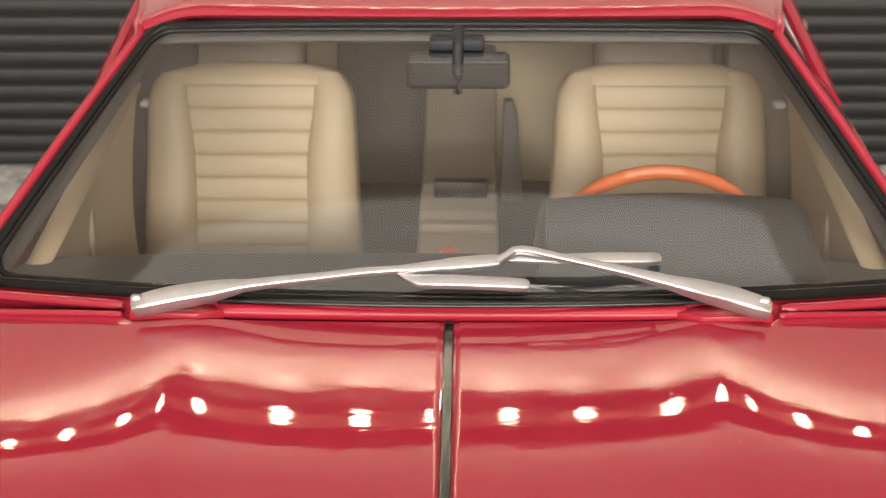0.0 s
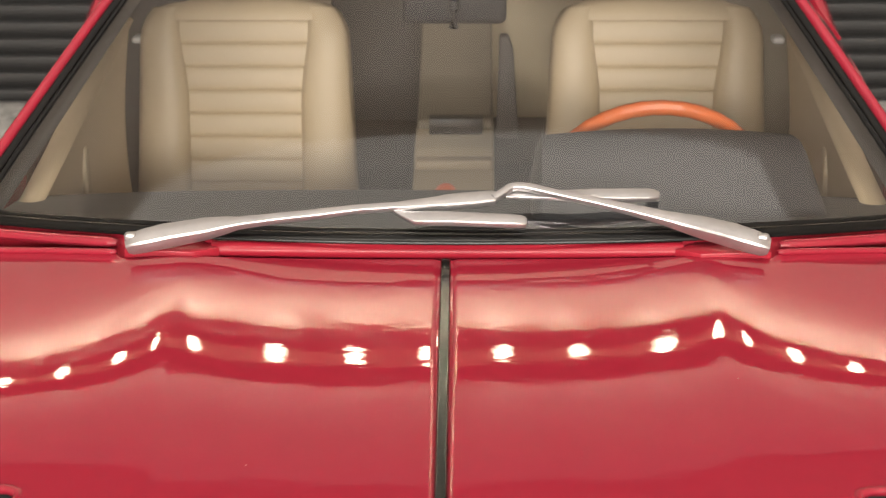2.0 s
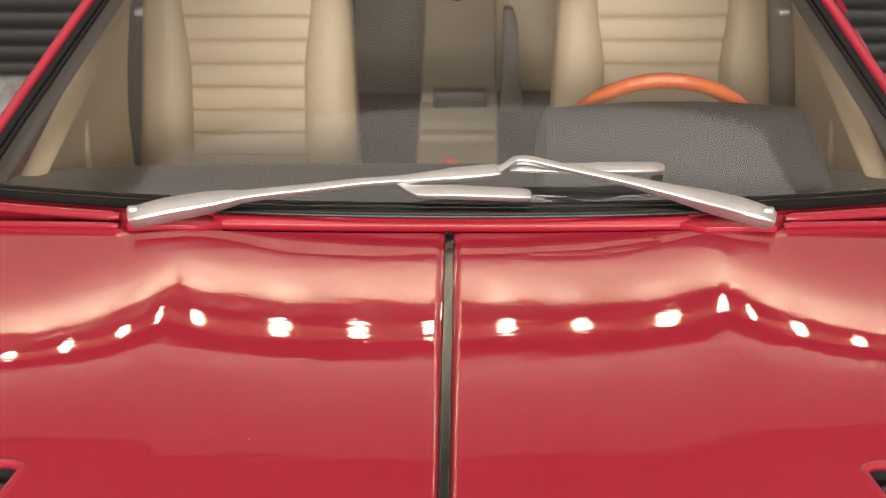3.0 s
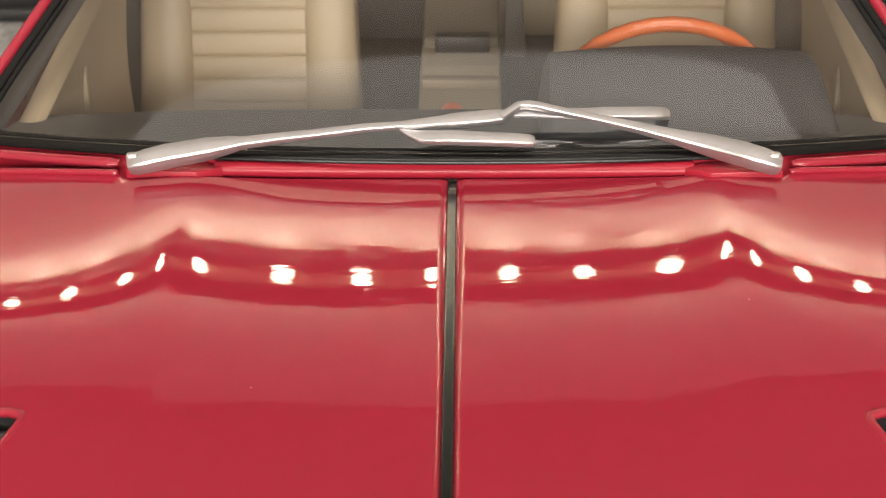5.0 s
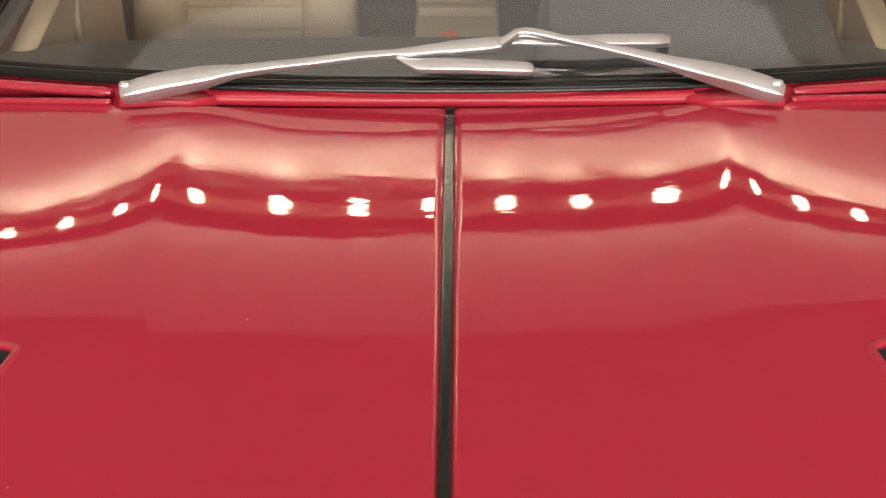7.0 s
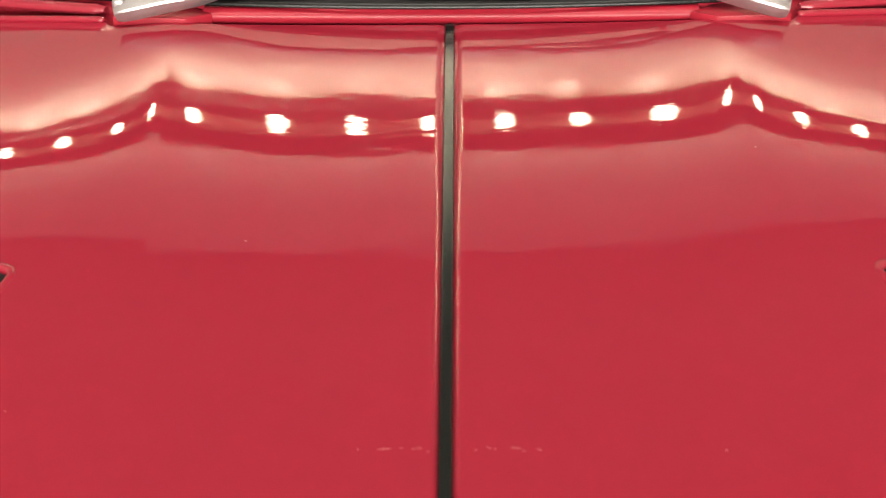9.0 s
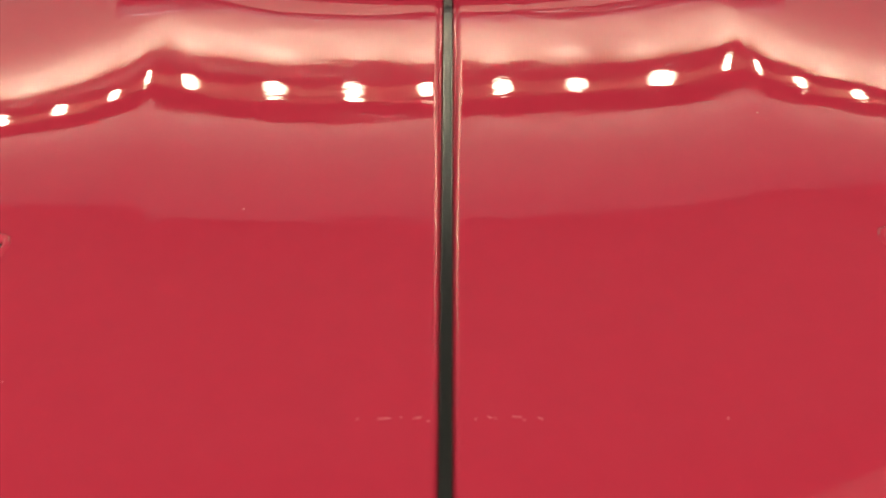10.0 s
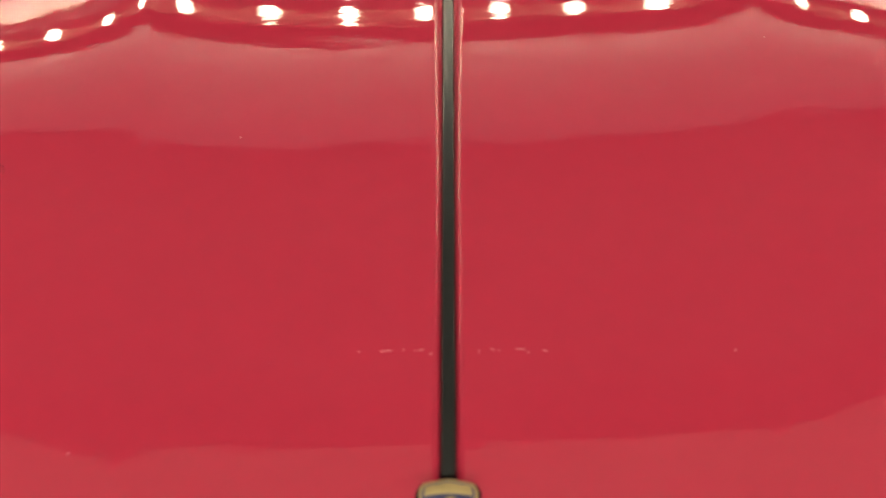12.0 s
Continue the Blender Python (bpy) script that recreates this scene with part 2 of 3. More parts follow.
def hood_z(u, y):
    """Height of the hood: nearly flat between two sharp creases, hollowed and falling away outside them."""
    u, v = abs(u), 0.05 - y
    z = -0.03 - 0.1162 * v + 0.01137 * v * v - 0.01607 * v ** 3 - 0.0045 * math.exp(-v / 0.08)
    if v > 1.15:
        z -= 0.9 * (v - 1.15) ** 2
    h = (u / 0.41) ** 6 if u < 0.42 else (0.42 / 0.41) ** 6 * (1 + 6 * (u - 0.42) / 0.42)
    z += (0.00340 - 0.00013 * v) * (u / 0.41) ** 2 + (0.00282 - 0.00043 * v) * h
    d = u - crease_at(v)
    e = math.sqrt(d * d + 0.004 ** 2)
    q = 0.5 * (d + e)
    z -= 0.15135 * q - 0.01626 * q * q + (0.14315 * v - 0.03394) * 0.05 * (1 - math.exp(-q / 0.05))
    z += (0.32428 - 0.22174 * q - 0.26934 * v) * q * v - (0.00072 + 0.0035 * v) * math.exp(-e / 0.03) + 0.2 * q * max(0.0, v - 0.7) ** 2
    # the groove of the middle strip, with rounded shoulders that narrow towards the nose
    groove = smoothstep(-1.15, -1.09, y)
    lip = 0.0175 + 0.0040 * (1 - smoothstep(0.10, 0.60, v)) + 0.0003 * math.sin(83 * y) + 0.0002 * math.sin(268 * y)
    z -= min(0.0038, 45 * max(0.0, lip - u) ** 2) * groove * (0.55 + 0.45 * smoothstep(0.05, 0.35, v))
    return z


def glass_at(s, t):
    """The windscreen: s from -1 to 1 across, t from 0 at its foot to 1 at the roof."""
    w = 0.850 - 0.250 * t
    return Vector((w * s, 0.043 + 0.17 * s * s * (1 - t) + (0.640 + 0.03 * s * s) * t, 0.34 * t - (0.027 * (1 - t) + 0.006 * t) * s * s - 0.020 * s ** 4 * max(0.0, t - 0.45) ** 2))


# ---- the table and the ribbed panel ----
TABLE = -0.88
table = thing("table", "grey granite tabletop under the model car", "table")
part("tabletop", box(-16, 16, -9, 9, TABLE - 0.5, TABLE, 0.05), GRANITE, table)
for sx in (-14.5, 14.5):
    for sy in (-8, 8):
        part("leg", box(sx - 0.6, sx + 0.6, sy - 0.6, sy + 0.6, TABLE - 13.5, TABLE - 0.5, 0.08), TRIMDARK, table)

panel = thing("ribbed_panel", "charcoal plastic panel with horizontal ribs standing behind the car", "panel")
part("backing", box(-5, 5, 3.87, 3.99, TABLE, 0.42, 0.01), GROOVE, panel)

# ---- the model car ----
car = thing("model_car", "glossy red scale model coupe with beige interior, on the table", "model car", (XC * K, 0, 0))
car.rotation_euler = (0, 0, radians(-0.62))

laid["back"] = Matrix.Rotation(radians(0.60), 4, "Z")  # the hood is turned to line its strip up with the camera's view
CREASE = crease_at(0)
us = sorted(set([0.0] + spread(0.004, 0.028, 44) + spread(0.028, CREASE - 0.04, 26) + spread(CREASE - 0.04, CREASE - 0.010, 6) + spread(CREASE - 0.010, CREASE + 0.010, 17) + spread(CREASE + 0.010, CREASE + 0.05, 8) + spread(CREASE + 0.05, 0.80, 20)))
us = [-u for u in us[:0:-1]] + us


def hood_edge(u):
    """Where the hood ends at the scuttle: further back outside the wiper wells."""
    return 0.052 + 0.016 * smoothstep(0.528, 0.538, abs(u)) + 0.25 * max(0.0, abs(u) - 0.535)


NOSE = -1.56


def taper(y):
    """How the body narrows towards the nose."""
    return 1 - 0.20 * smoothstep(-1.14, NOSE, y)


def hood_point(u, v):
    y = hood_edge(u) + (NOSE - hood_edge(u)) * v
    a = abs(u)
    draw = smoothstep(0.05, CREASE, a) if a < CREASE else 1 - (a - CREASE) / (0.80 - CREASE)
    u = math.copysign(a - (CREASE - crease_at(0.05 - y)) * draw, u) * taper(y)
    z = hood_z(u, y)
    if abs(u) > 0.535:
        z += 0.006 * (1 - smoothstep(0.0, 0.022, v * 1.5))
    return (u, y, z)


hood = part("hood", grid(hood_point, us, [(i / 300) ** 1.12 for i in range(301)], 0.012), PAINT, car, "glossy red hood with a sharp crease on each side")



def cut_vent(ob, corners):
    """Cuts a four-sided opening through a sheet, edges along the corners' lines."""
    bm = bmesh.new()
    bm.from_mesh(ob.data)
    pts = [laid["back"] @ Vector((x, y, 0)) * K for x, y in corners]
    mid = sum(pts, Vector()) / len(pts)
    for a, b in zip(pts, pts[1:] + pts[:1]):
        n = (b - a).cross(Vector((0, 0, 1))).normalized()
        near = [f for f in bm.faces if (f.calc_center_median().xy - mid.xy).length < 0.25 * K]
        geom = list({v for f in near for v in f.verts}) + list({e for f in near for e in f.edges}) + near
        bmesh.ops.bisect_plane(bm, geom=geom, plane_co=a, plane_no=n, dist=1e-7)
    gone = []
    for f in bm.faces:
        c = f.calc_center_median()
        if all(((b - a).cross(Vector((c.x, c.y, 0)) - a)).z * ((b - a).cross(mid - a)).z > 0 for a, b in zip(pts, pts[1:] + pts[:1])):
            gone.append(f)
    bmesh.ops.delete(bm, geom=gone, context="FACES")
    bm.to_mesh(ob.data)
    bm.free()


for side in (-1, 1):
    corners = [(side * x - 0.005, y) for x, y in ((0.530, -0.571), (0.533, -0.560), (0.548, -0.553), (0.735, -0.540), (0.735, -0.71), (0.567, -0.70))]
    cut_vent(hood, corners)
    vent = part("hood_vent", prism(corners, "z", -0.2, -0.175, 0), GROOVE, car, "black slatted hood vent with a rounded red lip")
    loop = []
    for (ax, ay), (bx, by) in zip(corners, corners[1:] + corners[:1]):
        for k in range(8):
            f = k / 8
            x, y = ax + (bx - ax) * f, ay + (by - ay) * f
            loop.append((x, y, hood_z(x, y) - 0.004))
    part("vent_lip", sweep(loop, lambda i: ring(0.0072, 10, 1.0, 0.9), closed=True), PAINT, vent)
    well = bmesh.new()
    top, low = [], []
    for p in loop:
        top.append(well.verts.new((p[0], p[1], p[2] - 0.002)))
        low.append(well.verts.new((p[0], p[1], -0.19)))
    for i in range(len(loop)):
        j = (i + 1) % len(loop)
        well.faces.new((top[i], top[j], low[j], low[i]))
    part("vent_well", well, GROOVE, vent, smooth=False)
    for k in range(4):
        y = -0.575 - 0.033 * k
        part("vent_slat", box(side * 0.648 - 0.10, side * 0.648 + 0.10, y - 0.004, y + 0.004, hood_z(0.65, y) - 0.05, hood_z(0.65, y) - 0.012, 0.002), DARK, vent)

# a broken line of tiny pale flecks across the lacquer
rng = random.Random(5)
for x, w, turn in ((-0.093, 0.003, 0), (-0.066, 0.011, 6), (-0.060, 0.003, 0), (-0.047, 0.002, 20), (-0.034, 0.002, 0), (-0.028, 0.006, 12), (-0.018, 0.003, 30), (0.032, 0.004, 75), (0.046, 0.005, -35), (0.053, 0.002, 0), (0.075, 0.010, -4), (0.083, 0.003, 0), (0.100, 0.006, -20)):
    y = -0.872 + rng.uniform(-0.003, 0.003)
    stroke = box(-w / 2, w / 2, -0.00038, 0.00038, -0.001, 0.0004)
    stroke.transform(Matrix.Translation((x, y, hood_z(x, y))) @ Matrix.Rotation(radians(turn), 4, "Z"))
    part("paint_fleck", stroke, FLECK, hood, smooth=False)
for k in range(5):
    x, y, w = rng.uniform(-0.5, 0.5), rng.uniform(-1.0, -0.1), rng.uniform(0.0007, 0.0015)
    z = hood_z(x, y)
    part("paint_fleck", box(x - w, x + w, y - w * 0.6, y + w * 0.6, z - 0.001, z + 0.0004), FLECK, hood, smooth=False)

# middle strip, from the scuttle to the badge
ys = spread(0.044, -1.035, 60)
part("hood_strip", sweep([(0, y, hood_z(0, y) - 0.0015) for y in ys],
     lambda i: [(-0.0085, 0), (0.0085, 0), (0.0085, 0.0055), (0.006, 0.0085), (0.0, 0.0095), (-0.006, 0.0085), (-0.0085, 0.0055)]), STRIP, car, "dark grey-green rubber strip along the hood")

# badge: a gold-rimmed shield
def shield(w, h, top=0.12):
    pts = [(-w, 0.72 * h), (-0.85 * w, 0.92 * h), (0, (1 + top * 0.4) * h), (0.85 * w, 0.92 * h), (w, 0.72 * h), (0.93 * w, 0), (0.7 * w, -0.55 * h), (0, -h), (-0.7 * w, -0.55 * h), (-0.93 * w, 0)]
    return pts


BADGE = (0.0, -1.088)
tilt = Matrix.Translation((0, BADGE[1], hood_z(0.03, BADGE[1]) + 0.002)) @ Matrix.Rotation(radians(9.2), 4, "X")


def badge_layer(w, h, z0, z1, bevel):
    bm = prism(shield(w, h), "z", z0, z1, bevel)
    bm.transform(tilt)
    return bm


badge = part("badge", badge_layer(0.0285, 0.044, -0.004, 0.006, 0.0015), GOLD, car, "gold-rimmed blue shield badge")
# black plate added for the dark gap round the badge
part("badge_gap", badge_layer(0.0315, 0.0475, -0.006, -0.001, 0.001), SEAL, badge)
part("badge_field", badge_layer(0.0252, 0.0405, 0.004, 0.0072, 0.0006), BLUE, badge, "dark blue enamel field")
bm = prism([(-0.0215, 0.0355), (0.0, 0.0400), (0.0215, 0.0355), (0.0235, 0.0235), (0.012, 0.0262), (0.0, 0.0270), (-0.012, 0.0262), (-0.0235, 0.0235)], "z", 0.006, 0.0080, 0.0006)
bm.transform(tilt)
part("badge_band", bm, GOLD, badge)
bm = prism([(-0.007, -0.026), (0.009, -0.028), (0.012, -0.006), (0.008, 0.006), (0.011, 0.014), (0.006, 0.022), (0.001, 0.0235), (-0.005, 0.019), (-0.007, 0.012), (-0.003, 0.008), (-0.009, -0.002)], "z", 0.006, 0.0085, 0.0008)
bm.transform(tilt)
part("badge_figure", bm, GOLD, badge)

for side in (-1, 1):
    rear = [(side * x, hood_edge(x) - 0.005, hood_z(x, hood_edge(x)) + 0.007) for x in [0.541, 0.543, 0.548] + spread(0.556, 0.80, 18)]
    part("hood_lip", sweep(rear, lambda i: ring(0.0062 * (0.45, 0.75, 0.92, 1)[min(i, 3)], 12, 1.2, 0.9)), PAINT, hood)
laid["back"] = Matrix.Translation(EYELINE) @ Matrix.Scale(1.0085, 4) @ Matrix.Translation(-EYELINE)


# scuttle: red panel between hood and windscreen
def scuttle_point(u, v):
    y0 = hood_edge(u) + 0.003
    g = glass_at(u / 0.850, 0) + Vector((0, 0.004, -0.006))
    y1 = g.y
    z0 = hood_z(u, y0) - 0.030
    return (u, y0 + (y1 - y0) * v, z0 + (g.z - z0) * (v ** 0.8))


part("scuttle", grid(scuttle_point, spread(-0.80, 0.80, 80), spread(0, 1, 12), 0.01), SATIN_RED, car)
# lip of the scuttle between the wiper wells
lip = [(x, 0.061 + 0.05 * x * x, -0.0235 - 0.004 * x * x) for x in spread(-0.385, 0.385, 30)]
part("scuttle_lip", sweep(lip, lambda i: ring(0.0150, 16, 1.0, 0.95)), SATIN_RED, car, "satin red scuttle lip")
for side in (-1, 1):
    outer = [glass_at(side * x / 0.85, 0) + Vector((0, -0.026, -0.010)) for x in spread(0.545, 0.83, 18)]
    part("scuttle_edge", sweep(outer, lambda i: ring(0.014 * (0.55 if i == 0 else 1), 14, 1.0, 0.62)), PAINT, car)
    corner = [(side * 0.790, 0.10), (side * 0.843, 0.12), (side * 0.850, 0.36), (side * 0.800, 0.30)]
    part("pillar_base", prism(corner, "z", -0.10, -0.030, 0.006), PAINT, car)
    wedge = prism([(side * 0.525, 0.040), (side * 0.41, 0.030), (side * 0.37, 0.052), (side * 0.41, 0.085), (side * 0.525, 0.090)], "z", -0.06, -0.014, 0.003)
    part("wiper_well", wedge, SATIN_RED, car)

# windscreen, seals, pillars, roof
S = spread(-1, 1, 41)
screen = part("windscreen", grid(glass_at, S, spread(0, 1, 13)), GLASS, car, "clear curved windscreen", facing=(0, -0.5, 0.9))
screen.visible_shadow = False
tagged(screen, kind="")


def rim_path(d, rise):
    """A loop round the pane with rounded corners, d inside its edge."""
    a, b, pts = 1 - d / 0.72, d / 0.72, []
    for cs, ct, rs, rt, q in ((1, 0, 0.07, 0.10, -90), (1, 1, 0.05, 0.07, 0), (-1, 1, 0.05, 0.07, 90), (-1, 0, 0.07, 0.10, 180)):
        for k in range(9):
            w = radians(q + 90 * k / 8)
            pts.append(((a - rs) * cs + rs * math.cos(w), (1 - b - rt if ct else b + rt) + rt * math.sin(w)))
    out = []
    for (s0, t0), (s1, t1) in zip(pts, pts[1:] + pts[:1]):
        n = max(1, int(math.hypot(s1 - s0, t1 - t0) / 0.05))
        out += [glass_at(s0 + (s1 - s0) * k / n, t0 + (t1 - t0) * k / n) + Vector((0, -0.47, 0.88)) * rise for k in range(n)]
    return out


def rim_width(path, w):
    """Widths along the loop: slimmer up the sides than along foot and top."""
    out = []
    for p in path:
        t = min(1, max(0, (p.z + 0.02) / 0.34))
        out.append(w * (1 - 0.34 * smoothstep(0.86, 0.95, abs(p.x) / (0.850 - 0.250 * t)) * smoothstep(0.10, 0.24, t) * smoothstep(1.02, 0.90, t)))
    return out


UPS = (0, -0.47, 0.88)
outer, bead, frit = rim_path(0.004, 0.002), rim_path(0.019, 0.002), rim_path(0.014, -0.004)
wo, wb, wf = rim_width(outer, 0.0125), rim_width(bead, 0.0062), rim_width(frit, 0.010)
seal = part("windscreen_seal", sweep(outer, lambda i: ring(wo[i], 10, 1.0, 0.5), up=UPS, closed=True), SEAL, car, "black rubber windscreen seal")
part("seal_bead", sweep(bead, lambda i: ring(wb[i], 10, 1.0, 0.5), up=UPS, closed=True), SEAL, seal)
part("frit_band", sweep(frit, lambda i: [(-wf[i], -0.001), (wf[i], -0.001), (wf[i], 0.001), (-wf[i], 0.001)], up=UPS, closed=True), DASH, seal)


def roof_point(u, v):
    g = glass_at(max(-1, min(1, u / 0.61)), 1)
    y = g.y + 0.006 + (1.75 - g.y) * v
    d = y - g.y
    s = max(-1, min(1, u / 0.61))
    e = d + 0.03 * s * s * (1 - math.exp(-d / 0.010))
    lip = (g.z - 0.34) * math.exp(-d / 0.012)
    z = 0.344 + lip + 0.010 * (1 - math.exp(-d / 0.010)) + 0.023 * (1 - math.exp(-e / 0.075)) + 0.006 * d - 0.045 * max(0, d - 0.35) ** 2
    e = max(0, abs(u) - 0.50)
    return (u * (1 + 0.11 * smoothstep(0, 0.45, v)), y, z - 1.9 * e * e)


part("roof", grid(roof_point, spread(-0.645, 0.645, 70), [(i / 50) ** 1.8 for i in range(51)], 0.012), PAINT, car, "glossy red roof")
for side in (-1, 1):
    edge = [glass_at(side, t) + Vector((side * 0.017, 0.012, 0.0)) for t in spread(0.01, 0.95, 24)]
    edge += [Vector(roof_point(side * 0.640, v)) + Vector((0, 0, -0.004)) for v in (0.02, 0.06, 0.12, 0.2, 0.3, 0.42)]
    part("windscreen_pillar", sweep(edge, lambda i: ring(0.011, 12, 1.0, 0.9), up=(0, -0.47, 0.88)), PAINT, car)
    inner = [glass_at(side * 0.985, t) + Vector((-side * 0.003, 0.03, -0.022)) for t in spread(0.0, 0.98, 16)]
    part("pillar_trim", sweep(inner, lambda i: ring(0.030 - 0.0011 * i, 12, 1.0, 0.35), up=(0, -0.47, 0.88)), DARK, car, "charcoal inner pillar trim")

part("header_trim", sweep([glass_at(s * 0.985, 0.975) + Vector((0, 0.03, -0.012)) for s in spread(-1, 1, 20)], lambda i: ring(0.03, 10, 1, 0.5), up=(0, -0.47, 0.88)), DARK, car, "charcoal header trim")

# side glass, its bright strip, and the red quarter panel behind it
def window_line(z):
    """The slanted rear edge of the side window at height z."""
    f = (z - 0.13) / 0.17
    return Vector((0.802 - 0.096 * f, 1.20, z))


BELT = [(0.05, 0.800, -0.045), (0.33, 0.842, 0.018), (1.20, 0.882, 0.040), (1.60, 0.888, 0.088), (2.10, 0.885, 0.068), (2.568, 0.768, 0.040)]


def belt(y):
    """The upper edge of the body side, from the nose to the tail."""
    if y < 0.05:
        u = 0.80 * taper(y)
        return Vector((u, y, hood_z(u, y)))
    for (ya, ua, za), (yb, ub, zb) in zip(BELT, BELT[1:]):
        if y <= yb + 1e-6:
            f = smoothstep(ya, yb, y)
            return Vector((ua + (ub - ua) * f, y, za + (zb - za) * f))
    return Vector((BELT[-1][1], y, BELT[-1][2]))


def tail(a, b):
    """The rear deck, falling from the roof to the tail."""
    s = 2 * a - 1
    p = roof_point(0.645 * s, 1)
    return (p[0] + (0.768 * s - p[0]) * b, p[1] + (2.568 - p[1]) * b, p[2] + (0.04 - p[2]) * b ** 1.25)


def roofline(y):
    """The side edge of roof and rear deck."""
    g = glass_at(1, 1).y
    v = (y - g - 0.006) / (1.75 - g)
    end = roof_point(0.645, 1)[1]
    return Vector(roof_point(0.645, v)) if v < 1 else Vector(tail(1, min(1, (y - end) / (2.568 - end))))


for side in (-1, 1):
    def pane(a, b):
        p = glass_at(1, 0.30 + 0.70 * b) + Vector((0.010, 0.02, 0.0))
        q = window_line(0.155 + 0.185 * b)
        r = p.lerp(q, a)
        return (side * (r.x + 0.006 * math.sin(math.pi * a)), r.y, r.z)
    part("side_window", grid(pane, spread(0, 1, 12), spread(0, 1, 8)), SIDEGLASS, car, "dark side window", facing=(side, 0, 0.2))
    strip = [Vector((side * (window_line(z).x + 0.006), window_line(z).y, z)) for z in spread(0.150, 0.345, 10)]
    part("window_strip", sweep(strip, lambda i: ring(0.008, 8, 1, 0.6), up=(0, -1, 0)), SILVER, car, "silver window strip")

    def shoulder(a, b):
        """The door's upper flank, from the foot of the side window out to the belt."""
        p = (glass_at(1, 0.02 + 0.28 * a) + Vector((0.010, 0.02, 0.0))).lerp(window_line(0.158) + Vector((0.004, 0, 0)), smoothstep(0, 1, a))
        q = belt(max(0.06, p.y)) + Vector((0, 0, -0.01))
        r = p.lerp(q, b)
        return (side * (r.x + 0.012 * math.sin(math.pi * b) * a), r.y, r.z)
    part("door_shoulder", grid(shoulder, spread(0, 1, 24), spread(0, 1, 10)), PAINT, car, "red door shoulder below the side window", facing=(side, 0, 0.6))

    back, laid["back"] = laid["back"], Matrix.Identity(4)

    def quarter(a, b):
        """The hip behind the window, running out into roof, rear deck and body side."""
        d = 1.356 * a
        p = window_line(0.07 + 0.30 * b)
        y = p.y + 0.012 + d
        x = p.x + 0.012 + 0.032 * (1 - math.exp(-d / 0.03)) + 0.018 * smoothstep(0, 0.46, d)
        low, high = belt(y), roofline(y)
        w = max(smoothstep(0.75, 1.0, b), 1 - smoothstep(0.0, 0.12, b), smoothstep(0.36, 1.0, d))
        q = low.lerp(high, b) + Vector((0.02, 0, 0.01)) * math.sin(math.pi * b) * smoothstep(0.3, 0.7, d) * (1 - smoothstep(0.9, 1.356, d))
        r = Vector((x, y, p.z)).lerp(q, w)
        return (side * r.x, r.y, r.z)
    part("quarter_panel", grid(quarter, [(i / 36) ** 1.8 for i in range(37)], spread(0, 1, 16), 0.012), PAINT, car, angle=60)

    def flank(a, b):
        y = NOSE + (2.568 - NOSE) * a
        top = belt(y)
        ends = (1 - smoothstep(-1.2, NOSE, y)) * (1 - smoothstep(2.2, 2.568, y))
        out = max(0.010, (0.885 - 0.035 * smoothstep(0.2, 0.8, y)) * taper(y) - top.x) * ends
        u = top.x + out * math.sin(min(1, b * 4) * math.pi / 2) - 0.07 * max(0, b - 0.5) * ends - 0.05 * b * smoothstep(1.2, 1.6, y)
        low = -0.70 + 0.10 * smoothstep(-1.25, NOSE, y) + 0.10 * smoothstep(2.1, 2.568, y)
        for wy in (-0.85, 1.62):
            if abs(y - wy) < 0.345:
                low = -0.56 + math.sqrt(0.345 ** 2 - (y - wy) ** 2)
        return (side * u, y, top.z + (low - top.z) * b ** 1.25)
    part("body_side", grid(flank, spread(0, 1, 260), spread(0, 1, 24), 0.012), PAINT, car, "red body side with round wheel arches", angle=60)
    for wy in (-0.85, 1.62):
        arch = grid(lambda a, b: (side * (0.50 + 0.33 * b), wy + 0.35 * math.cos(math.pi * a), -0.565 + 0.34 * math.sin(math.pi * a)), spread(0, 1, 25), spread(0, 1, 3))
        part("wheel_arch_liner", arch, DARK, car)

    for wy in (-0.85, 1.62):
        m = Matrix.Translation((side * 0.74, wy, TABLE + 0.315))
        tyre = bmesh.new()
        prof = [(0.20, -0.10), (0.29, -0.105), (0.315, -0.085), (0.315, 0.085), (0.29, 0.105), (0.20, 0.10)]
        rings = []
        for k in range(40):
            a = 2 * math.pi * k / 40
            rings.append([tyre.verts.new((w, r * math.cos(a), r * math.sin(a))) for r, w in prof])
        for k in range(40):
            p, q = rings[k], rings[(k + 1) % 40]
            for j in range(6):
                tyre.faces.new((p[j], p[(j + 1) % 6], q[(j + 1) % 6], q[j]))
        tyre.transform(m)
        wheel = part("wheel", tyre, TYRE, car, "black tyre on a silver rim")
        rim = bmesh.new()
        bmesh.ops.create_cone(rim, cap_ends=True, segments=32, radius1=0.205, radius2=0.205, depth=0.12)
        rim.transform(m @ Matrix.Rotation(math.pi / 2, 4, "Y"))
        part("rim", rim, SILVER, wheel)
        for k in range(5):
            spoke = box(-0.012, 0.012, 0.03, 0.19, -0.03, 0.03, 0.006)
            spoke.transform(m @ Matrix.Translation((side * 0.065, 0, 0)) @ Matrix.Rotation(2 * math.pi * k / 5, 4, "X"))
            part("spoke", spoke, CHROME, wheel)
    laid["back"] = back


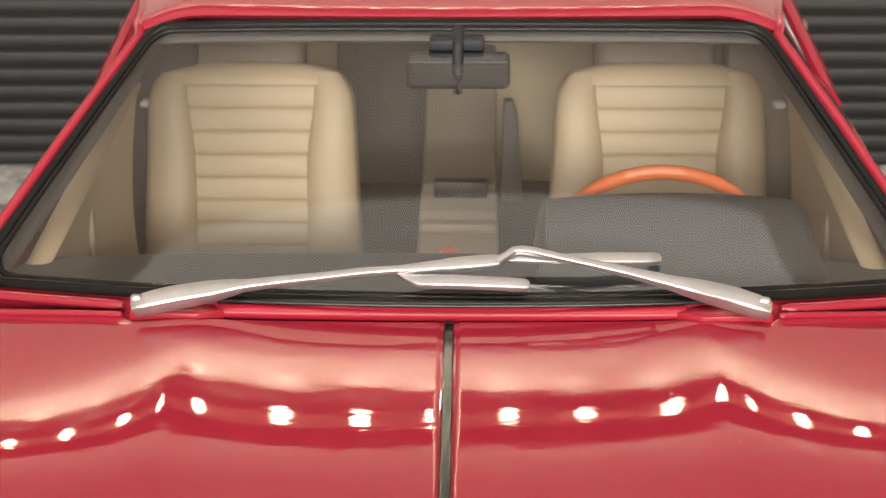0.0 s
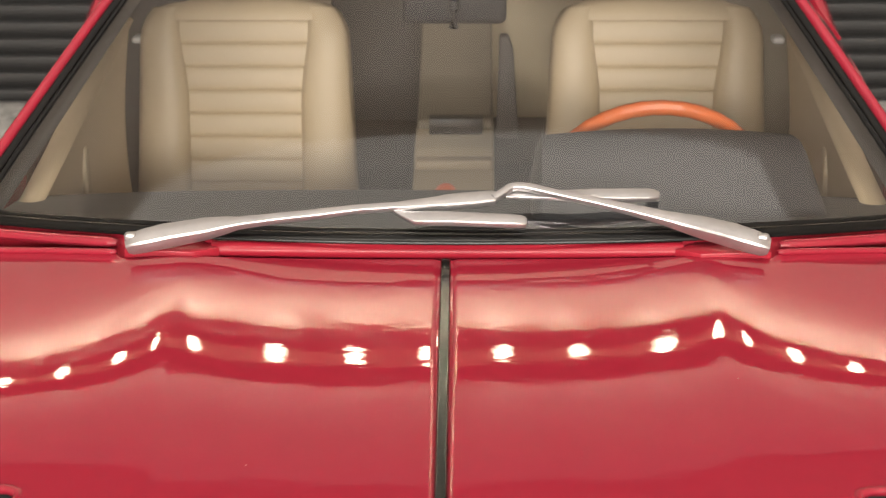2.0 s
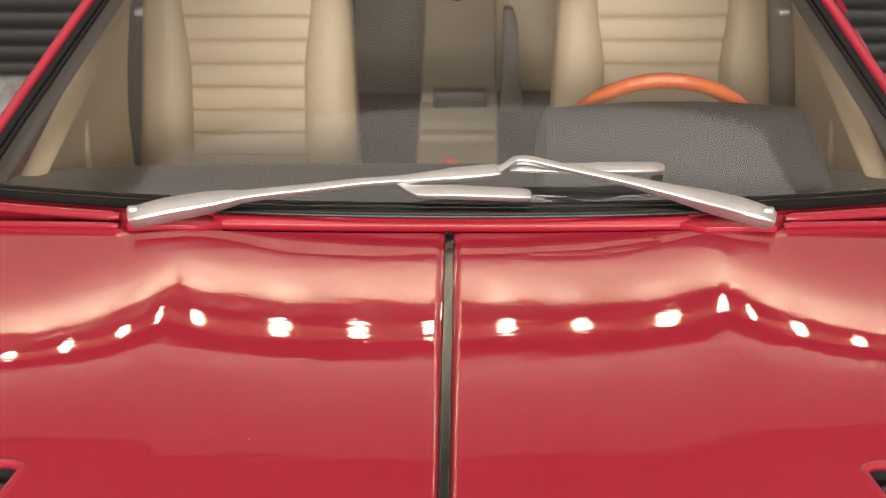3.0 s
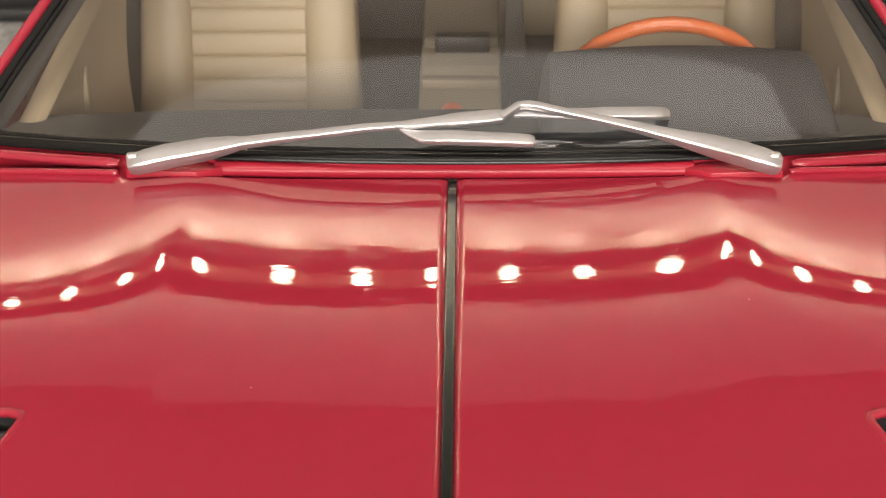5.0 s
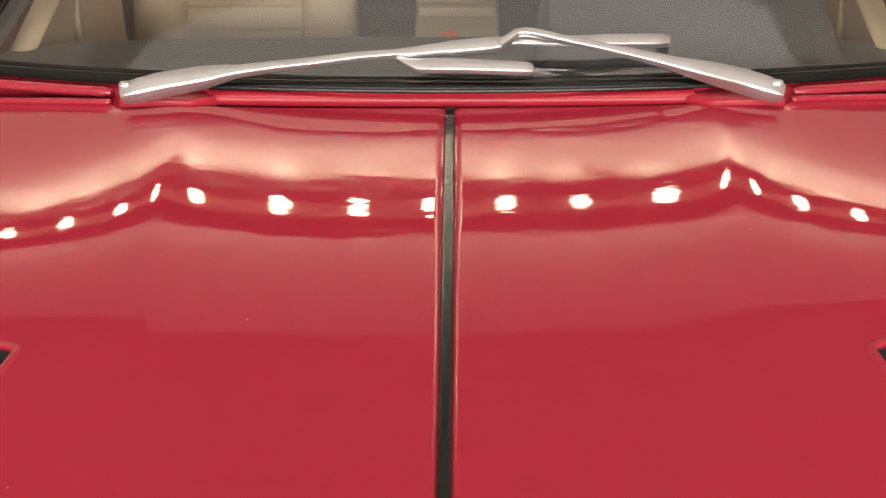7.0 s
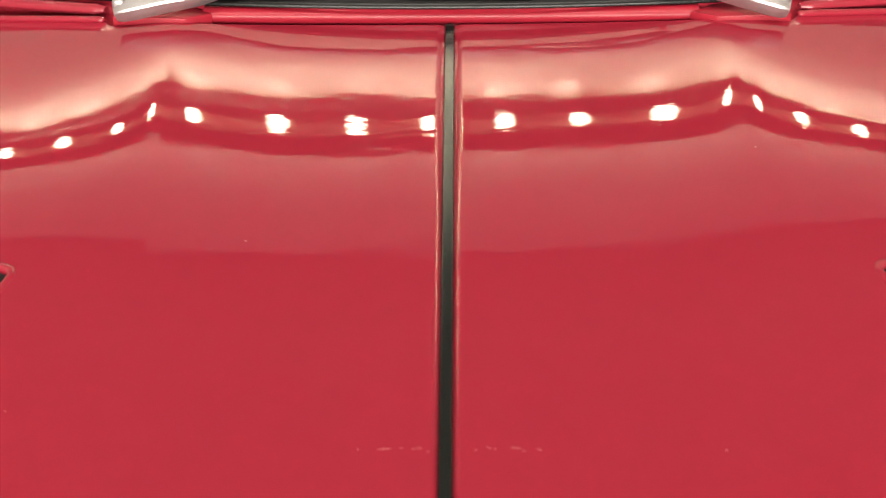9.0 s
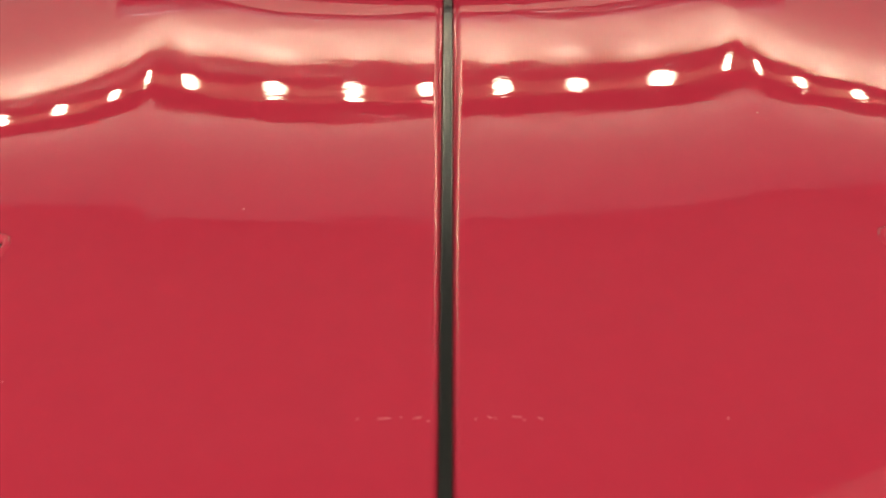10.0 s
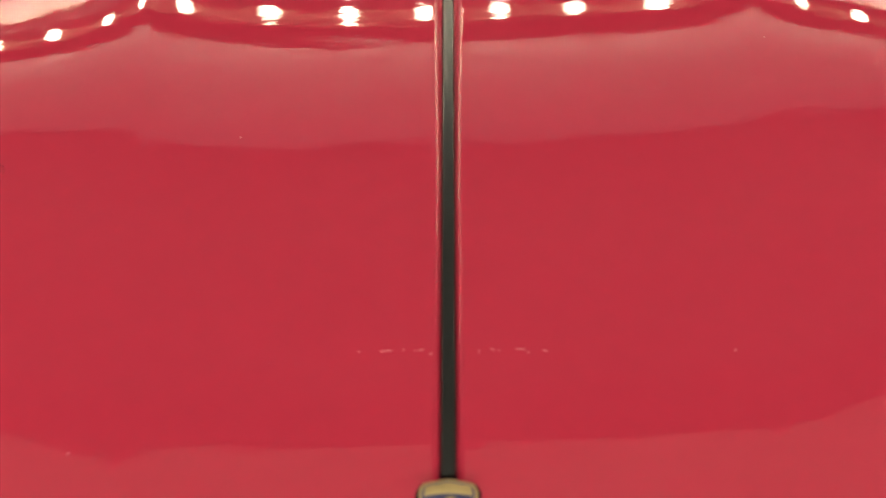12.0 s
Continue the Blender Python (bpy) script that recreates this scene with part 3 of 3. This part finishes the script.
laid["back"] = Matrix.Identity(4)
part("rear_deck", grid(tail, spread(0, 1, 30), spread(0, 1, 20), 0.012), PAINT, car)
part("tail_panel", grid(lambda u, b: (u, 2.566 + 0.035 * math.sin(math.pi * b) - 0.05 * b, 0.04 - 0.64 * b), spread(-0.768, 0.768, 30), spread(0, 1, 14), 0.012), PAINT, car)
part("nose_panel", grid(lambda u, b: (u, NOSE - 0.035 * math.sin(math.pi * b) + 0.05 * b, hood_z(u, NOSE) + (-0.60 - hood_z(u, NOSE)) * b), spread(-0.64, 0.64, 30), spread(0, 1, 14), 0.012), PAINT, car)
part("underbody", box(-0.62, 0.62, -1.35, 2.5, -0.74, -0.64, 0.02), DARK, car)

# ---- wipers ----
laid["back"] = back


def blade_bar(pts, sizes, up=(0, -0.47, 0.88), foot=0.0):
    """A moulded bar along pts, fitted to the view: outer end back by foot, inner end lifted towards the eye."""
    path = []
    for x, y, z in pts:
        f = foot * smoothstep(0.26, 0.46, abs(x))
        lift = 0.013 * (1 - smoothstep(0.25, 0.50, abs(x)))
        p = Vector((x * (1 + 0.45 * f) - 0.006, y + f, z - 0.39 * f))
        path.append(p + (EYELINE - p) * lift)
    return sweep(path, lambda i: bar(*sizes[i]), up=up)


wiper_a = part("wiper", blade_bar(
    [(-0.506, 0.012, 0.004), (-0.498, 0.013, 0.006), (-0.478, 0.017, 0.010), (-0.446, 0.026, 0.015), (-0.385, 0.056, 0.016), (-0.350, 0.071, 0.018), (-0.334, 0.075, 0.019), (-0.269, 0.080, 0.026), (-0.213, 0.084, 0.031), (-0.139, 0.091, 0.038), (-0.075, 0.096, 0.041)],
    [(0.024, 0.020), (0.030, 0.028), (0.034, 0.030), (0.036, 0.030), (0.034, 0.026), (0.025, 0.019), (0.019, 0.015), (0.016, 0.013), (0.015, 0.012), (0.014, 0.012), (0.013, 0.012)], foot=0.008), SILVER, car, "silver moulded wiper arm just above the screen", angle=25)
part("pivot_cap", box(-0.517, -0.496, 0.014, 0.030, 0.001, 0.023, 0.006, 3), SILVER, wiper_a)
part("blade", blade_bar([(-0.085, 0.097, 0.037), (-0.066, 0.088, 0.030), (-0.045, 0.081, 0.026), (0.011, 0.080, 0.026), (0.112, 0.0765, 0.0235), (0.128, 0.076, 0.0225), (0.137, 0.075, 0.021)],
     [(0.005, 0.006), (0.012, 0.008), (0.024, 0.012), (0.024, 0.013), (0.022, 0.013), (0.021, 0.013), (0.013, 0.008)]), SILVER, wiper_a)
wiper_b = part("wiper", blade_bar(
    [(0.520, 0.016, 0.004), (0.512, 0.017, 0.006), (0.494, 0.021, 0.011), (0.462, 0.034, 0.017), (0.419, 0.066, 0.018), (0.364, 0.085, 0.026), (0.309, 0.097, 0.036), (0.244, 0.109, 0.047), (0.184, 0.120, 0.056), (0.147, 0.129, 0.062), (0.126, 0.132, 0.064), (0.112, 0.130, 0.063), (0.098, 0.118, 0.057), (0.083, 0.108, 0.051)],
    [(0.024, 0.020), (0.030, 0.028), (0.034, 0.030), (0.036, 0.030), (0.033, 0.026), (0.023, 0.017), (0.017, 0.013), (0.014, 0.012), (0.013, 0.012), (0.013, 0.012), (0.013, 0.012), (0.013, 0.012), (0.013, 0.012), (0.013, 0.011)], foot=0.008), SILVER, car, "silver moulded wiper arm just above the screen", angle=25)
part("pivot_cap", box(0.494, 0.516, 0.018, 0.034, 0.001, 0.023, 0.006, 3), SILVER, wiper_b)
part("sleeve", blade_bar([(0.088, 0.113, 0.050), (0.080, 0.113, 0.050), (0.057, 0.110, 0.049), (0.003, 0.104, 0.046), (-0.004, 0.103, 0.046), (-0.069, 0.096, 0.041), (-0.090, 0.094, 0.040)],
     [(0.020, 0.012), (0.025, 0.014), (0.026, 0.014), (0.025, 0.014), (0.021, 0.012), (0.016, 0.012), (0.008, 0.010)]), SILVER, wiper_b)
part("blade", blade_bar([(0.104, 0.129, 0.050), (0.199, 0.132, 0.0485), (0.241, 0.134, 0.048), (0.246, 0.134, 0.048), (0.338, 0.140, 0.046), (0.350, 0.141, 0.046), (0.356, 0.141, 0.045)],
     [(0.014, 0.006), (0.020, 0.007), (0.022, 0.007), (0.023, 0.011), (0.023, 0.012), (0.021, 0.012), (0.014, 0.008)]), SILVER, wiper_b)

part("end_block", box(0.334, 0.353, 0.132, 0.150, 0.036, 0.053, 0.004), SILVER, wiper_b)
part("end_block", box(0.110, 0.130, 0.067, 0.085, 0.013, 0.031, 0.004), SILVER, wiper_a)

# ---- cabin ----
part("floor_pan", box(-0.78, 0.78, 0.25, 2.2, -0.66, -0.60, 0.01), CARPET, car)
part("firewall", box(-0.78, 0.78, 0.20, 0.24, -0.62, -0.06, 0.005), CARPET, car)


def dash_point(u, v):
    front = glass_at(u / 0.850, 0).y + 0.01
    y = front + (0.455 - 0.06 * (abs(u) / 0.8) ** 3 - front) * v
    z = -0.018 - 0.032 * v - 0.36 * max(0, v - 0.93)
    return (u, y, z)


dash = part("dashboard", grid(dash_point, spread(-0.79, 0.79, 50), spread(0, 1, 30), 0.02), DASH, car, "charcoal dashboard top")
part("dash_face", box(-0.78, 0.78, 0.36, 0.44, -0.30, -0.075, 0.02), DASH, dash)


def binnacle_point(a, b):
    x = 0.147 + 0.520 * a
    e = min(a / 0.045, (1 - a) / 0.09)
    h = 1 - max(0, 1 - e) ** 2.4
    top = 0.060 + 0.016 * math.sin(math.pi * a)
    y = 0.20 + 0.24 * b
    rise = smoothstep(0, 0.85, b) if b < 0.85 else 1 - 0.06 * ((b - 0.85) / 0.15) ** 2
    return (x + 0.012 * (a - 0.5) * (1 - b), y, -0.04 + (top + 0.04) * h * rise)


part("instrument_hood", grid(binnacle_point, spread(0, 1, 50), spread(0, 1, 30), 0.015), DASH, dash, "charcoal instrument hood")

# steering wheel
WC, WR = Vector((0.3985, 0.62, -0.110)), 0.208
tiltw = Matrix.Translation(WC) @ Matrix.Rotation(radians(24), 4, "X")
loop = [tiltw @ Vector((WR * math.cos(a), 0, WR * math.sin(a))) for a in [2 * math.pi * k / 192 for k in range(192)]]
wheel = part("steering_wheel", sweep(loop, lambda i: ring(0.0138 + 0.0013 * abs(math.cos(math.pi * i / 192 * 36)), 12), up=(0, -1, 0.2), closed=True), WOOD, car, "orange wood-rimmed steering wheel with finger grips")
for a in (-90, 20, 160):
    m = tiltw @ Matrix.Rotation(radians(-a), 4, "Y")
    part("wheel_spoke", box(0.03, 0.172, -0.004, 0.004, -0.018, 0.018, 0.003, m=m), CHROME, wheel)
hub = bmesh.new()
bmesh.ops.create_cone(hub, cap_ends=True, segments=24, radius1=0.04, radius2=0.034, depth=0.03)
hub.transform(tiltw @ Matrix.Rotation(math.pi / 2, 4, "X"))
part("wheel_hub", hub, DARK, wheel)
part("steering_column", sweep([WC, WC + Vector((0, -0.2, -0.05))], lambda i: ring(0.03)), DARK, wheel)


def seat(cx, shift):
    """A bucket seat: pleated back between two bolsters, with headrest and cushion."""
    lean = Matrix.Translation((cx, 1.06, -0.43)) @ Matrix.Rotation(radians(-12), 4, "X")
    H = 0.585

    def half(b):
        """Half the width of the back at share b of its height."""
        return 0.266 - 0.026 * b - 0.030 * max(0.0, (b - 0.86) / 0.14) ** 2.4

    def shell(a, b):
        return lean @ Vector(((half(b) - 0.012) * (2 * a - 1), 0.10, H * b * 0.985))
    s = part("seat", grid(shell, spread(0, 1, 24), spread(0, 1, 24), 0.03), LEATHER_DULL, car, "beige leather bucket seat with horizontal pleats")
    for side in (-1, 1):
        def bolster(a, b):
            ang = math.pi * a
            inner = 0.130 + 0.018 * smoothstep(0.62, 0.93, b)
            outer = half(b)
            mid, wide = (inner + outer) / 2, (outer - inner) / 2
            deep = 0.044 * (1 - max(0.0, (b - 0.84) / 0.16) ** 2.0 * 0.4) + 0.006 * math.sin(math.pi * b)
            y = 0.045 - deep * math.sin(ang) ** 0.6
            if ang > math.pi - 0.01 or ang < 0.01:
                y = 0.075
            return lean @ Vector((side * (mid + wide * math.cos(ang)), y, H * 0.975 * b))
        part("side_bolster", grid(bolster, spread(0, 1, 24), spread(0, 1, 36)), LEATHER, s, angle=80)
    n = 10
    for k in range(n):
        z0, z1 = H * 0.925 * k / n, H * 0.925 * (k + 1) / n

        def pleat(a, b):
            x = (0.136 + 0.018 * smoothstep(0.66, 0.95, (z0 + (z1 - z0) * b) / H)) * (2 * a - 1)
            return lean @ Vector((x, 0.032 - 0.007 * math.sin(math.pi * b) ** 0.32, z0 + (z1 - z0) * b))
        part("pleat", grid(pleat, spread(0, 1, 10), [0, 0.04, 0.1, 0.2, 0.35, 0.5, 0.65, 0.8, 0.9, 0.96, 1]), LEATHER, s)

    def crown(a, b):
        e = (1 - abs(2 * a - 1) ** 3.2) ** 0.6
        ang = math.pi * b
        return lean @ Vector((0.226 * (2 * a - 1), 0.062 - 0.052 * math.cos(ang) * (0.55 + 0.45 * e), H * 0.925 + 0.054 * math.sin(ang) * (0.2 + 0.8 * e)))
    part("seat_crown", grid(crown, [0.5 - 0.5 * math.cos(math.pi * k / 30) for k in range(31)], spread(0, 1, 14)), LEATHER, s, angle=80)
    # the headrest's darker tone holds the shade under the roof
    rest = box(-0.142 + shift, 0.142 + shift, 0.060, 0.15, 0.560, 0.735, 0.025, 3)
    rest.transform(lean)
    part("headrest", rest, SHADED_BEIGE, s, "beige headrest toned down for the roof's shade")
    part("seat_cushion", box(cx - 0.235, cx + 0.235, 0.58, 1.06, -0.58, -0.41, 0.04, 3), LEATHER, s)
    return s


seat(-0.494, -0.020)
seat(0.464, -0.008)

# tunnel console with its ashtray and gear knob
console = part("console", prism([(0.60, -0.34), (0.60, -0.60), (1.55, -0.60), (1.55, -0.16), (1.15, -0.20), (1.10, -0.235), (0.95, -0.27)], "x", -0.100, 0.088, 0.012), LEATHER_DULL, car, "beige centre console between the seats")
part("ashtray", box(-0.066, 0.062, 1.20, 1.24, -0.185, -0.145, 0.004), DARK, console)
part("console_ledge", box(-0.095, 0.083, 1.085, 1.125, -0.235, -0.212, 0.006), LEATHER, console)
# curve and darker tone put the shade into this hump
part("console_top", prism([(1.26, -0.30), (1.26, -0.165), (1.36, -0.150), (1.46, -0.115), (1.54, -0.060), (1.60, 0.0), (1.64, 0.075), (1.76, 0.075), (1.76, -0.30)], "x", -0.098, 0.086, 0.012), SHADED_BEIGE, console, "beige hump rising to the rear bulkhead, toned down for its shade")
knob = bmesh.new()
bmesh.ops.create_uvsphere(knob, u_segments=20, v_segments=14, radius=0.024)
knob.transform(Matrix.Translation((-0.018, 0.80, -0.190)))
gear = part("gear_knob", knob, KNOB, car, "orange gear knob")
part("gear_lever", sweep([(-0.018, 0.80, -0.34), (-0.018, 0.80, -0.17)], lambda i: ring(0.007, 8), up=(0, 1, 0)), CHROME, gear)

# doors, rear bulkhead, cabin back
for side in (-1, 1):
    def sill(a):
        """The upper edge of the inner door skin."""
        return Vector((side * (0.768 - 0.030 * a), 0.40 + 0.62 * a, -0.030 + 0.165 * a))

    def door(a, b):
        p = sill(a)
        return (p.x + side * 0.03 * math.sin(math.pi * b), p.y, p.z - 0.60 * b)
    d = part("door_panel", grid(door, spread(0, 1, 20), spread(0, 1, 16), 0.02), LEATHER, car, "beige door panel")
    part("door_top", sweep([sill(a) + Vector((-side * 0.006, 0, 0)) for a in spread(-0.3, 1, 18)], lambda i: ring(0.024, 12, 1, 0.45)), LEATHER, d)
    part("door_pull", box(side * 0.752 - 0.006, side * 0.752 + 0.006, 0.665, 0.695, -0.17, -0.045, 0.004), LEATHER_DULL, d)
    # left darker, right lighter: each side's shade or veil put into colour
    part("door_pillar", box(side * 0.71 - 0.09, side * 0.71 + 0.09, 1.22, 1.32, -0.60, 0.24, 0.01), SHADED_BEIGE if side > 0 else DARK_GAP, car, "door pillar trim, lighter tone for the veiled side" if side > 0 else "door pillar trim, darker tone for the shaded side")
    part("belt_anchor", box(side * 0.742 - 0.014, side * 0.742 + 0.014, 1.185, 1.222, 0.040, 0.056, 0.007, 3), GLINT_PALE, car, "small silver belt anchor, its glint put into a pale tone")
part("rear_bulkhead", box(-0.74, 0.74, 1.75, 1.80, -0.6, 0.12, 0.02), LEATHER_DULL, car)
# dark sheet added for the shade between the seats
part("rear_shade_panel", box(-0.34, -0.075, 1.70, 1.745, -0.6, 0.20, 0.02), DARK_GAP, car, "dark panel added for the shade behind the seats")
# dark upright wedge filling the dark shape right of the console
part("console_wedge", prism([(0.094, -0.22), (0.150, -0.22), (0.134, 0.0), (0.122, 0.035), (0.100, 0.035)], "y", 1.28, 1.32, 0.006), DARK_GAP, car, "dark upright wedge beside the console")
part("rear_carpet", box(-0.72, 0.72, 1.35, 1.75, -0.6, -0.30, 0.02), CARPET, car)
part("headlining", grid(lambda u, v: (u, 0.78 + 0.95 * v, 0.33 - 0.02 * v - 0.1 * u * u), spread(-0.56, 0.56, 12), spread(0, 1, 8)), LEATHER_DULL, car)

# inside mirror
mirror = part("inside_mirror", box(-0.096, 0.104, 0.592, 0.628, 0.225, 0.297, 0.014, 3), MIRROR, car, "dark plastic rear-view mirror")
part("mirror_frame", box(-0.092, 0.100, 0.588, 0.600, 0.276, 0.284, 0.003), DARK, mirror)
part("mirror_stem", sweep([(0.004, 0.584, 0.223), (0.004, 0.580, 0.26), (0.004, 0.588, 0.312), (0.004, 0.650, 0.334)], lambda i: ring(0.0105, 10)), MIRROR, mirror)
part("mirror_foot", box(-0.052, 0.054, 0.60, 0.66, 0.300, 0.322, 0.006), MIRROR, mirror)

# ---- room, in true metres ----
laid["back"] = Matrix.Identity(4)
FLOOR, CEIL = -0.80, 1.900
X0, X1, Y0, Y1 = -3.2, 3.2, -2.6, 2.45
slant = 0.0340  # the car stands slightly askew to the lamps and the ceiling field


def room_part(name, b, mat, label, category):
    return tagged(part(name, b, mat, None, smooth=False, scale=1), label, category, kind="structure")


for name, b in (("wall_north", box(X0, X1, Y1, Y1 + 0.1, FLOOR, CEIL)), ("wall_south", box(X0, X1, Y0 - 0.1, Y0, FLOOR, CEIL)),
                ("wall_west", box(X0 - 0.1, X0, Y0, Y1, FLOOR, CEIL)), ("wall_east", box(X1, X1 + 0.1, Y0, Y1, FLOOR, CEIL))):
    room_part(name, b, WALLPAINT, "cream painted wall", "wall")
room_part("floor", box(X0, X1, Y0, Y1, FLOOR - 0.1, FLOOR), FLOORING, "plain grey floor", "floor")
# the ceiling: pale along the lamps and overhead, with a sunk dark field between


def ceiling_strip(y0, y1, z0, slant0, slant1):
    return prism([(X0, y0 + slant0 * X0), (X1, y0 + slant0 * X1), (X1, y1 + slant1 * X1), (X0, y1 + slant1 * X0)], "z", z0, CEIL + 0.16)


room_part("ceiling_1", ceiling_strip(1.975, Y1, CEIL, slant, 0), CEILCOOL, "off-white ceiling", "ceiling")
room_part("ceiling_2", ceiling_strip(1.095, 1.975, CEIL + 0.06, slant, slant), FIELD, "sunk grey ceiling field", "ceiling")
room_part("ceiling_3", ceiling_strip(Y0, 1.095, CEIL, 0, slant), CEILPAINT, "off-white ceiling", "ceiling")
room_part("trim", prism([(X0, 2.286 + slant * X0), (X1, 2.286 + slant * X1), (X1, 2.316 + slant * X1), (X0, 2.316 + slant * X0)], "z", 1.812, CEIL - 0.004), TRIMDARK, "dark wooden lamp cornice under the ceiling", "cornice")
# lighter strip puts the lamplight on the cornice's middle into colour
room_part("trim_lit_strip", prism([(X0, 2.280 + slant * X0), (X1, 2.280 + slant * X1), (X1, 2.2855 + slant * X1), (X0, 2.2855 + slant * X0)], "z", 1.828, 1.862), CORNICE_LIT, "lighter strip added on the cornice for its lamplit middle", "rail")
room_part("trim_soffit", prism([(X0, 2.252 + slant * X0), (X1, 2.252 + slant * X1), (X1, 2.285 + slant * X1), (X0, 2.285 + slant * X0)], "z", CEIL - 0.008, CEIL - 0.001), TRIMDARK, "dark wooden soffit board over the lamps", "cornice")

# a slightly slanting row of spot lamps along the cornice
first = None
for k in range(-22, 23):
    at = Vector((-0.0660 + 0.1365 * k, 2.255 + 0.1365 * slant * k, 1.815))
    if first is None:
        first = thing("spot_lamp", "small warm spot lamp on the dark cornice", "lamp", at, "row of spot lamps")
        bulb = bmesh.new()
        bmesh.ops.create_uvsphere(bulb, u_segments=16, v_segments=10, radius=0.0165)
        part("bulb", bulb, BULB, first, "glowing warm bulb", scale=1)
        part("holder", box(-0.012, 0.012, 0.012, 0.032, -0.008, 0.008, 0.003), TRIMDARK, first, scale=1)
    else:
        copy_thing(first, Matrix.Translation(at))
    if abs(k) < 13:
        lamp("spot_light", "SPOT", look((at.x - 0.012, Y1 - 0.024, 1.854), (at.x - 0.012, Y1, 1.839)), 5.7, (1.0, 0.88, 0.64), size=0.008, spot=(radians(172), 0.2))
# the row goes on along both side walls
for x, turn in ((X0 + 0.045, 90), (X1 - 0.045, -90)):
    room_part("trim", box(min(x, x + 0.03 * (1 if turn < 0 else -1)), max(x, x + 0.03 * (1 if turn < 0 else -1)), Y0, Y1 - 0.35, 1.797, CEIL - 0.004), TRIMDARK, "dark wooden lamp cornice under the ceiling", "cornice")
    for k in range(16):
        copy_thing(first, pose(x - math.copysign(0.05, x), -2.2 + 0.27 * k, 1.815, 0, 0, turn))
# unseen fill light added behind the camera to light the seats from the front
fixture = thing("front_fill", "unseen fill light added on the south wall", "lamp", (0.0, Y0 + 0.05, 0.55))
part("light_frame", box(-1.25, 1.25, -0.05, -0.01, -0.32, 0.32, 0.008), CEILPAINT, fixture, scale=1)
lamp("front_fill_glow", "AREA", look((0.0, Y0 + 0.06, 0.55), (0.0, 0.0, 0.1)), 146, (1.0, 0.93, 0.85), area=(2.4, 0.6))
# unseen fill light added overhead to brighten the hood
fixture = thing("added_ceiling_light", "unseen fill light added on the ceiling", "lamp", (0.0, -1.3, CEIL - 0.03))
part("light_frame", box(-0.82, 0.82, -0.26, 0.26, 0.002, 0.028, 0.006), CEILPAINT, fixture, scale=1)
lamp("added_ceiling_light_glow", "AREA", look((0.0, -1.3, CEIL - 0.036), (0.0, -1.3, 0)), 30, (1.0, 0.92, 0.82), area=(1.6, 0.5))
# glowing panel added so that its reflection veils the windscreen
fixture = thing("added_ceiling_light", "glowing ceiling panel added for the veil on the windscreen", "lamp", (0.0, 0.12, CEIL - 0.03))
# outline drawn so its reflection fits the veil from the camera
veil_outline = [(-1.62, -0.45), (1.14, -0.45), (1.14, 0.20), (1.10, 0.30), (0.98, 0.40), (0.84, 0.45), (-0.90, 0.45), (-1.30, 0.36), (-1.62, 0.20)]
part("light_frame", prism([(x * 1.02, y * 1.04) for x, y in veil_outline], "z", 0.004, 0.028, 0.004), CEILPAINT, fixture, scale=1)
part("veil_panel", prism(veil_outline, "z", -0.004, 0.003, 0.001), VEIL_GLOW, fixture, scale=1)

# ---- ribs of the panel ----
rib = None
for k in range(18):
    z = TABLE + 0.040 + 0.0715 * k
    if rib is None:
        rib = part("rib", box(-5, 5, 3.847, 3.87, -0.0220, 0.0220, 0.005), RIB, panel)
    else:
        rib = rib.copy()
        scene.collection.objects.link(rib)
    rib.location = (0, 0, z * K)
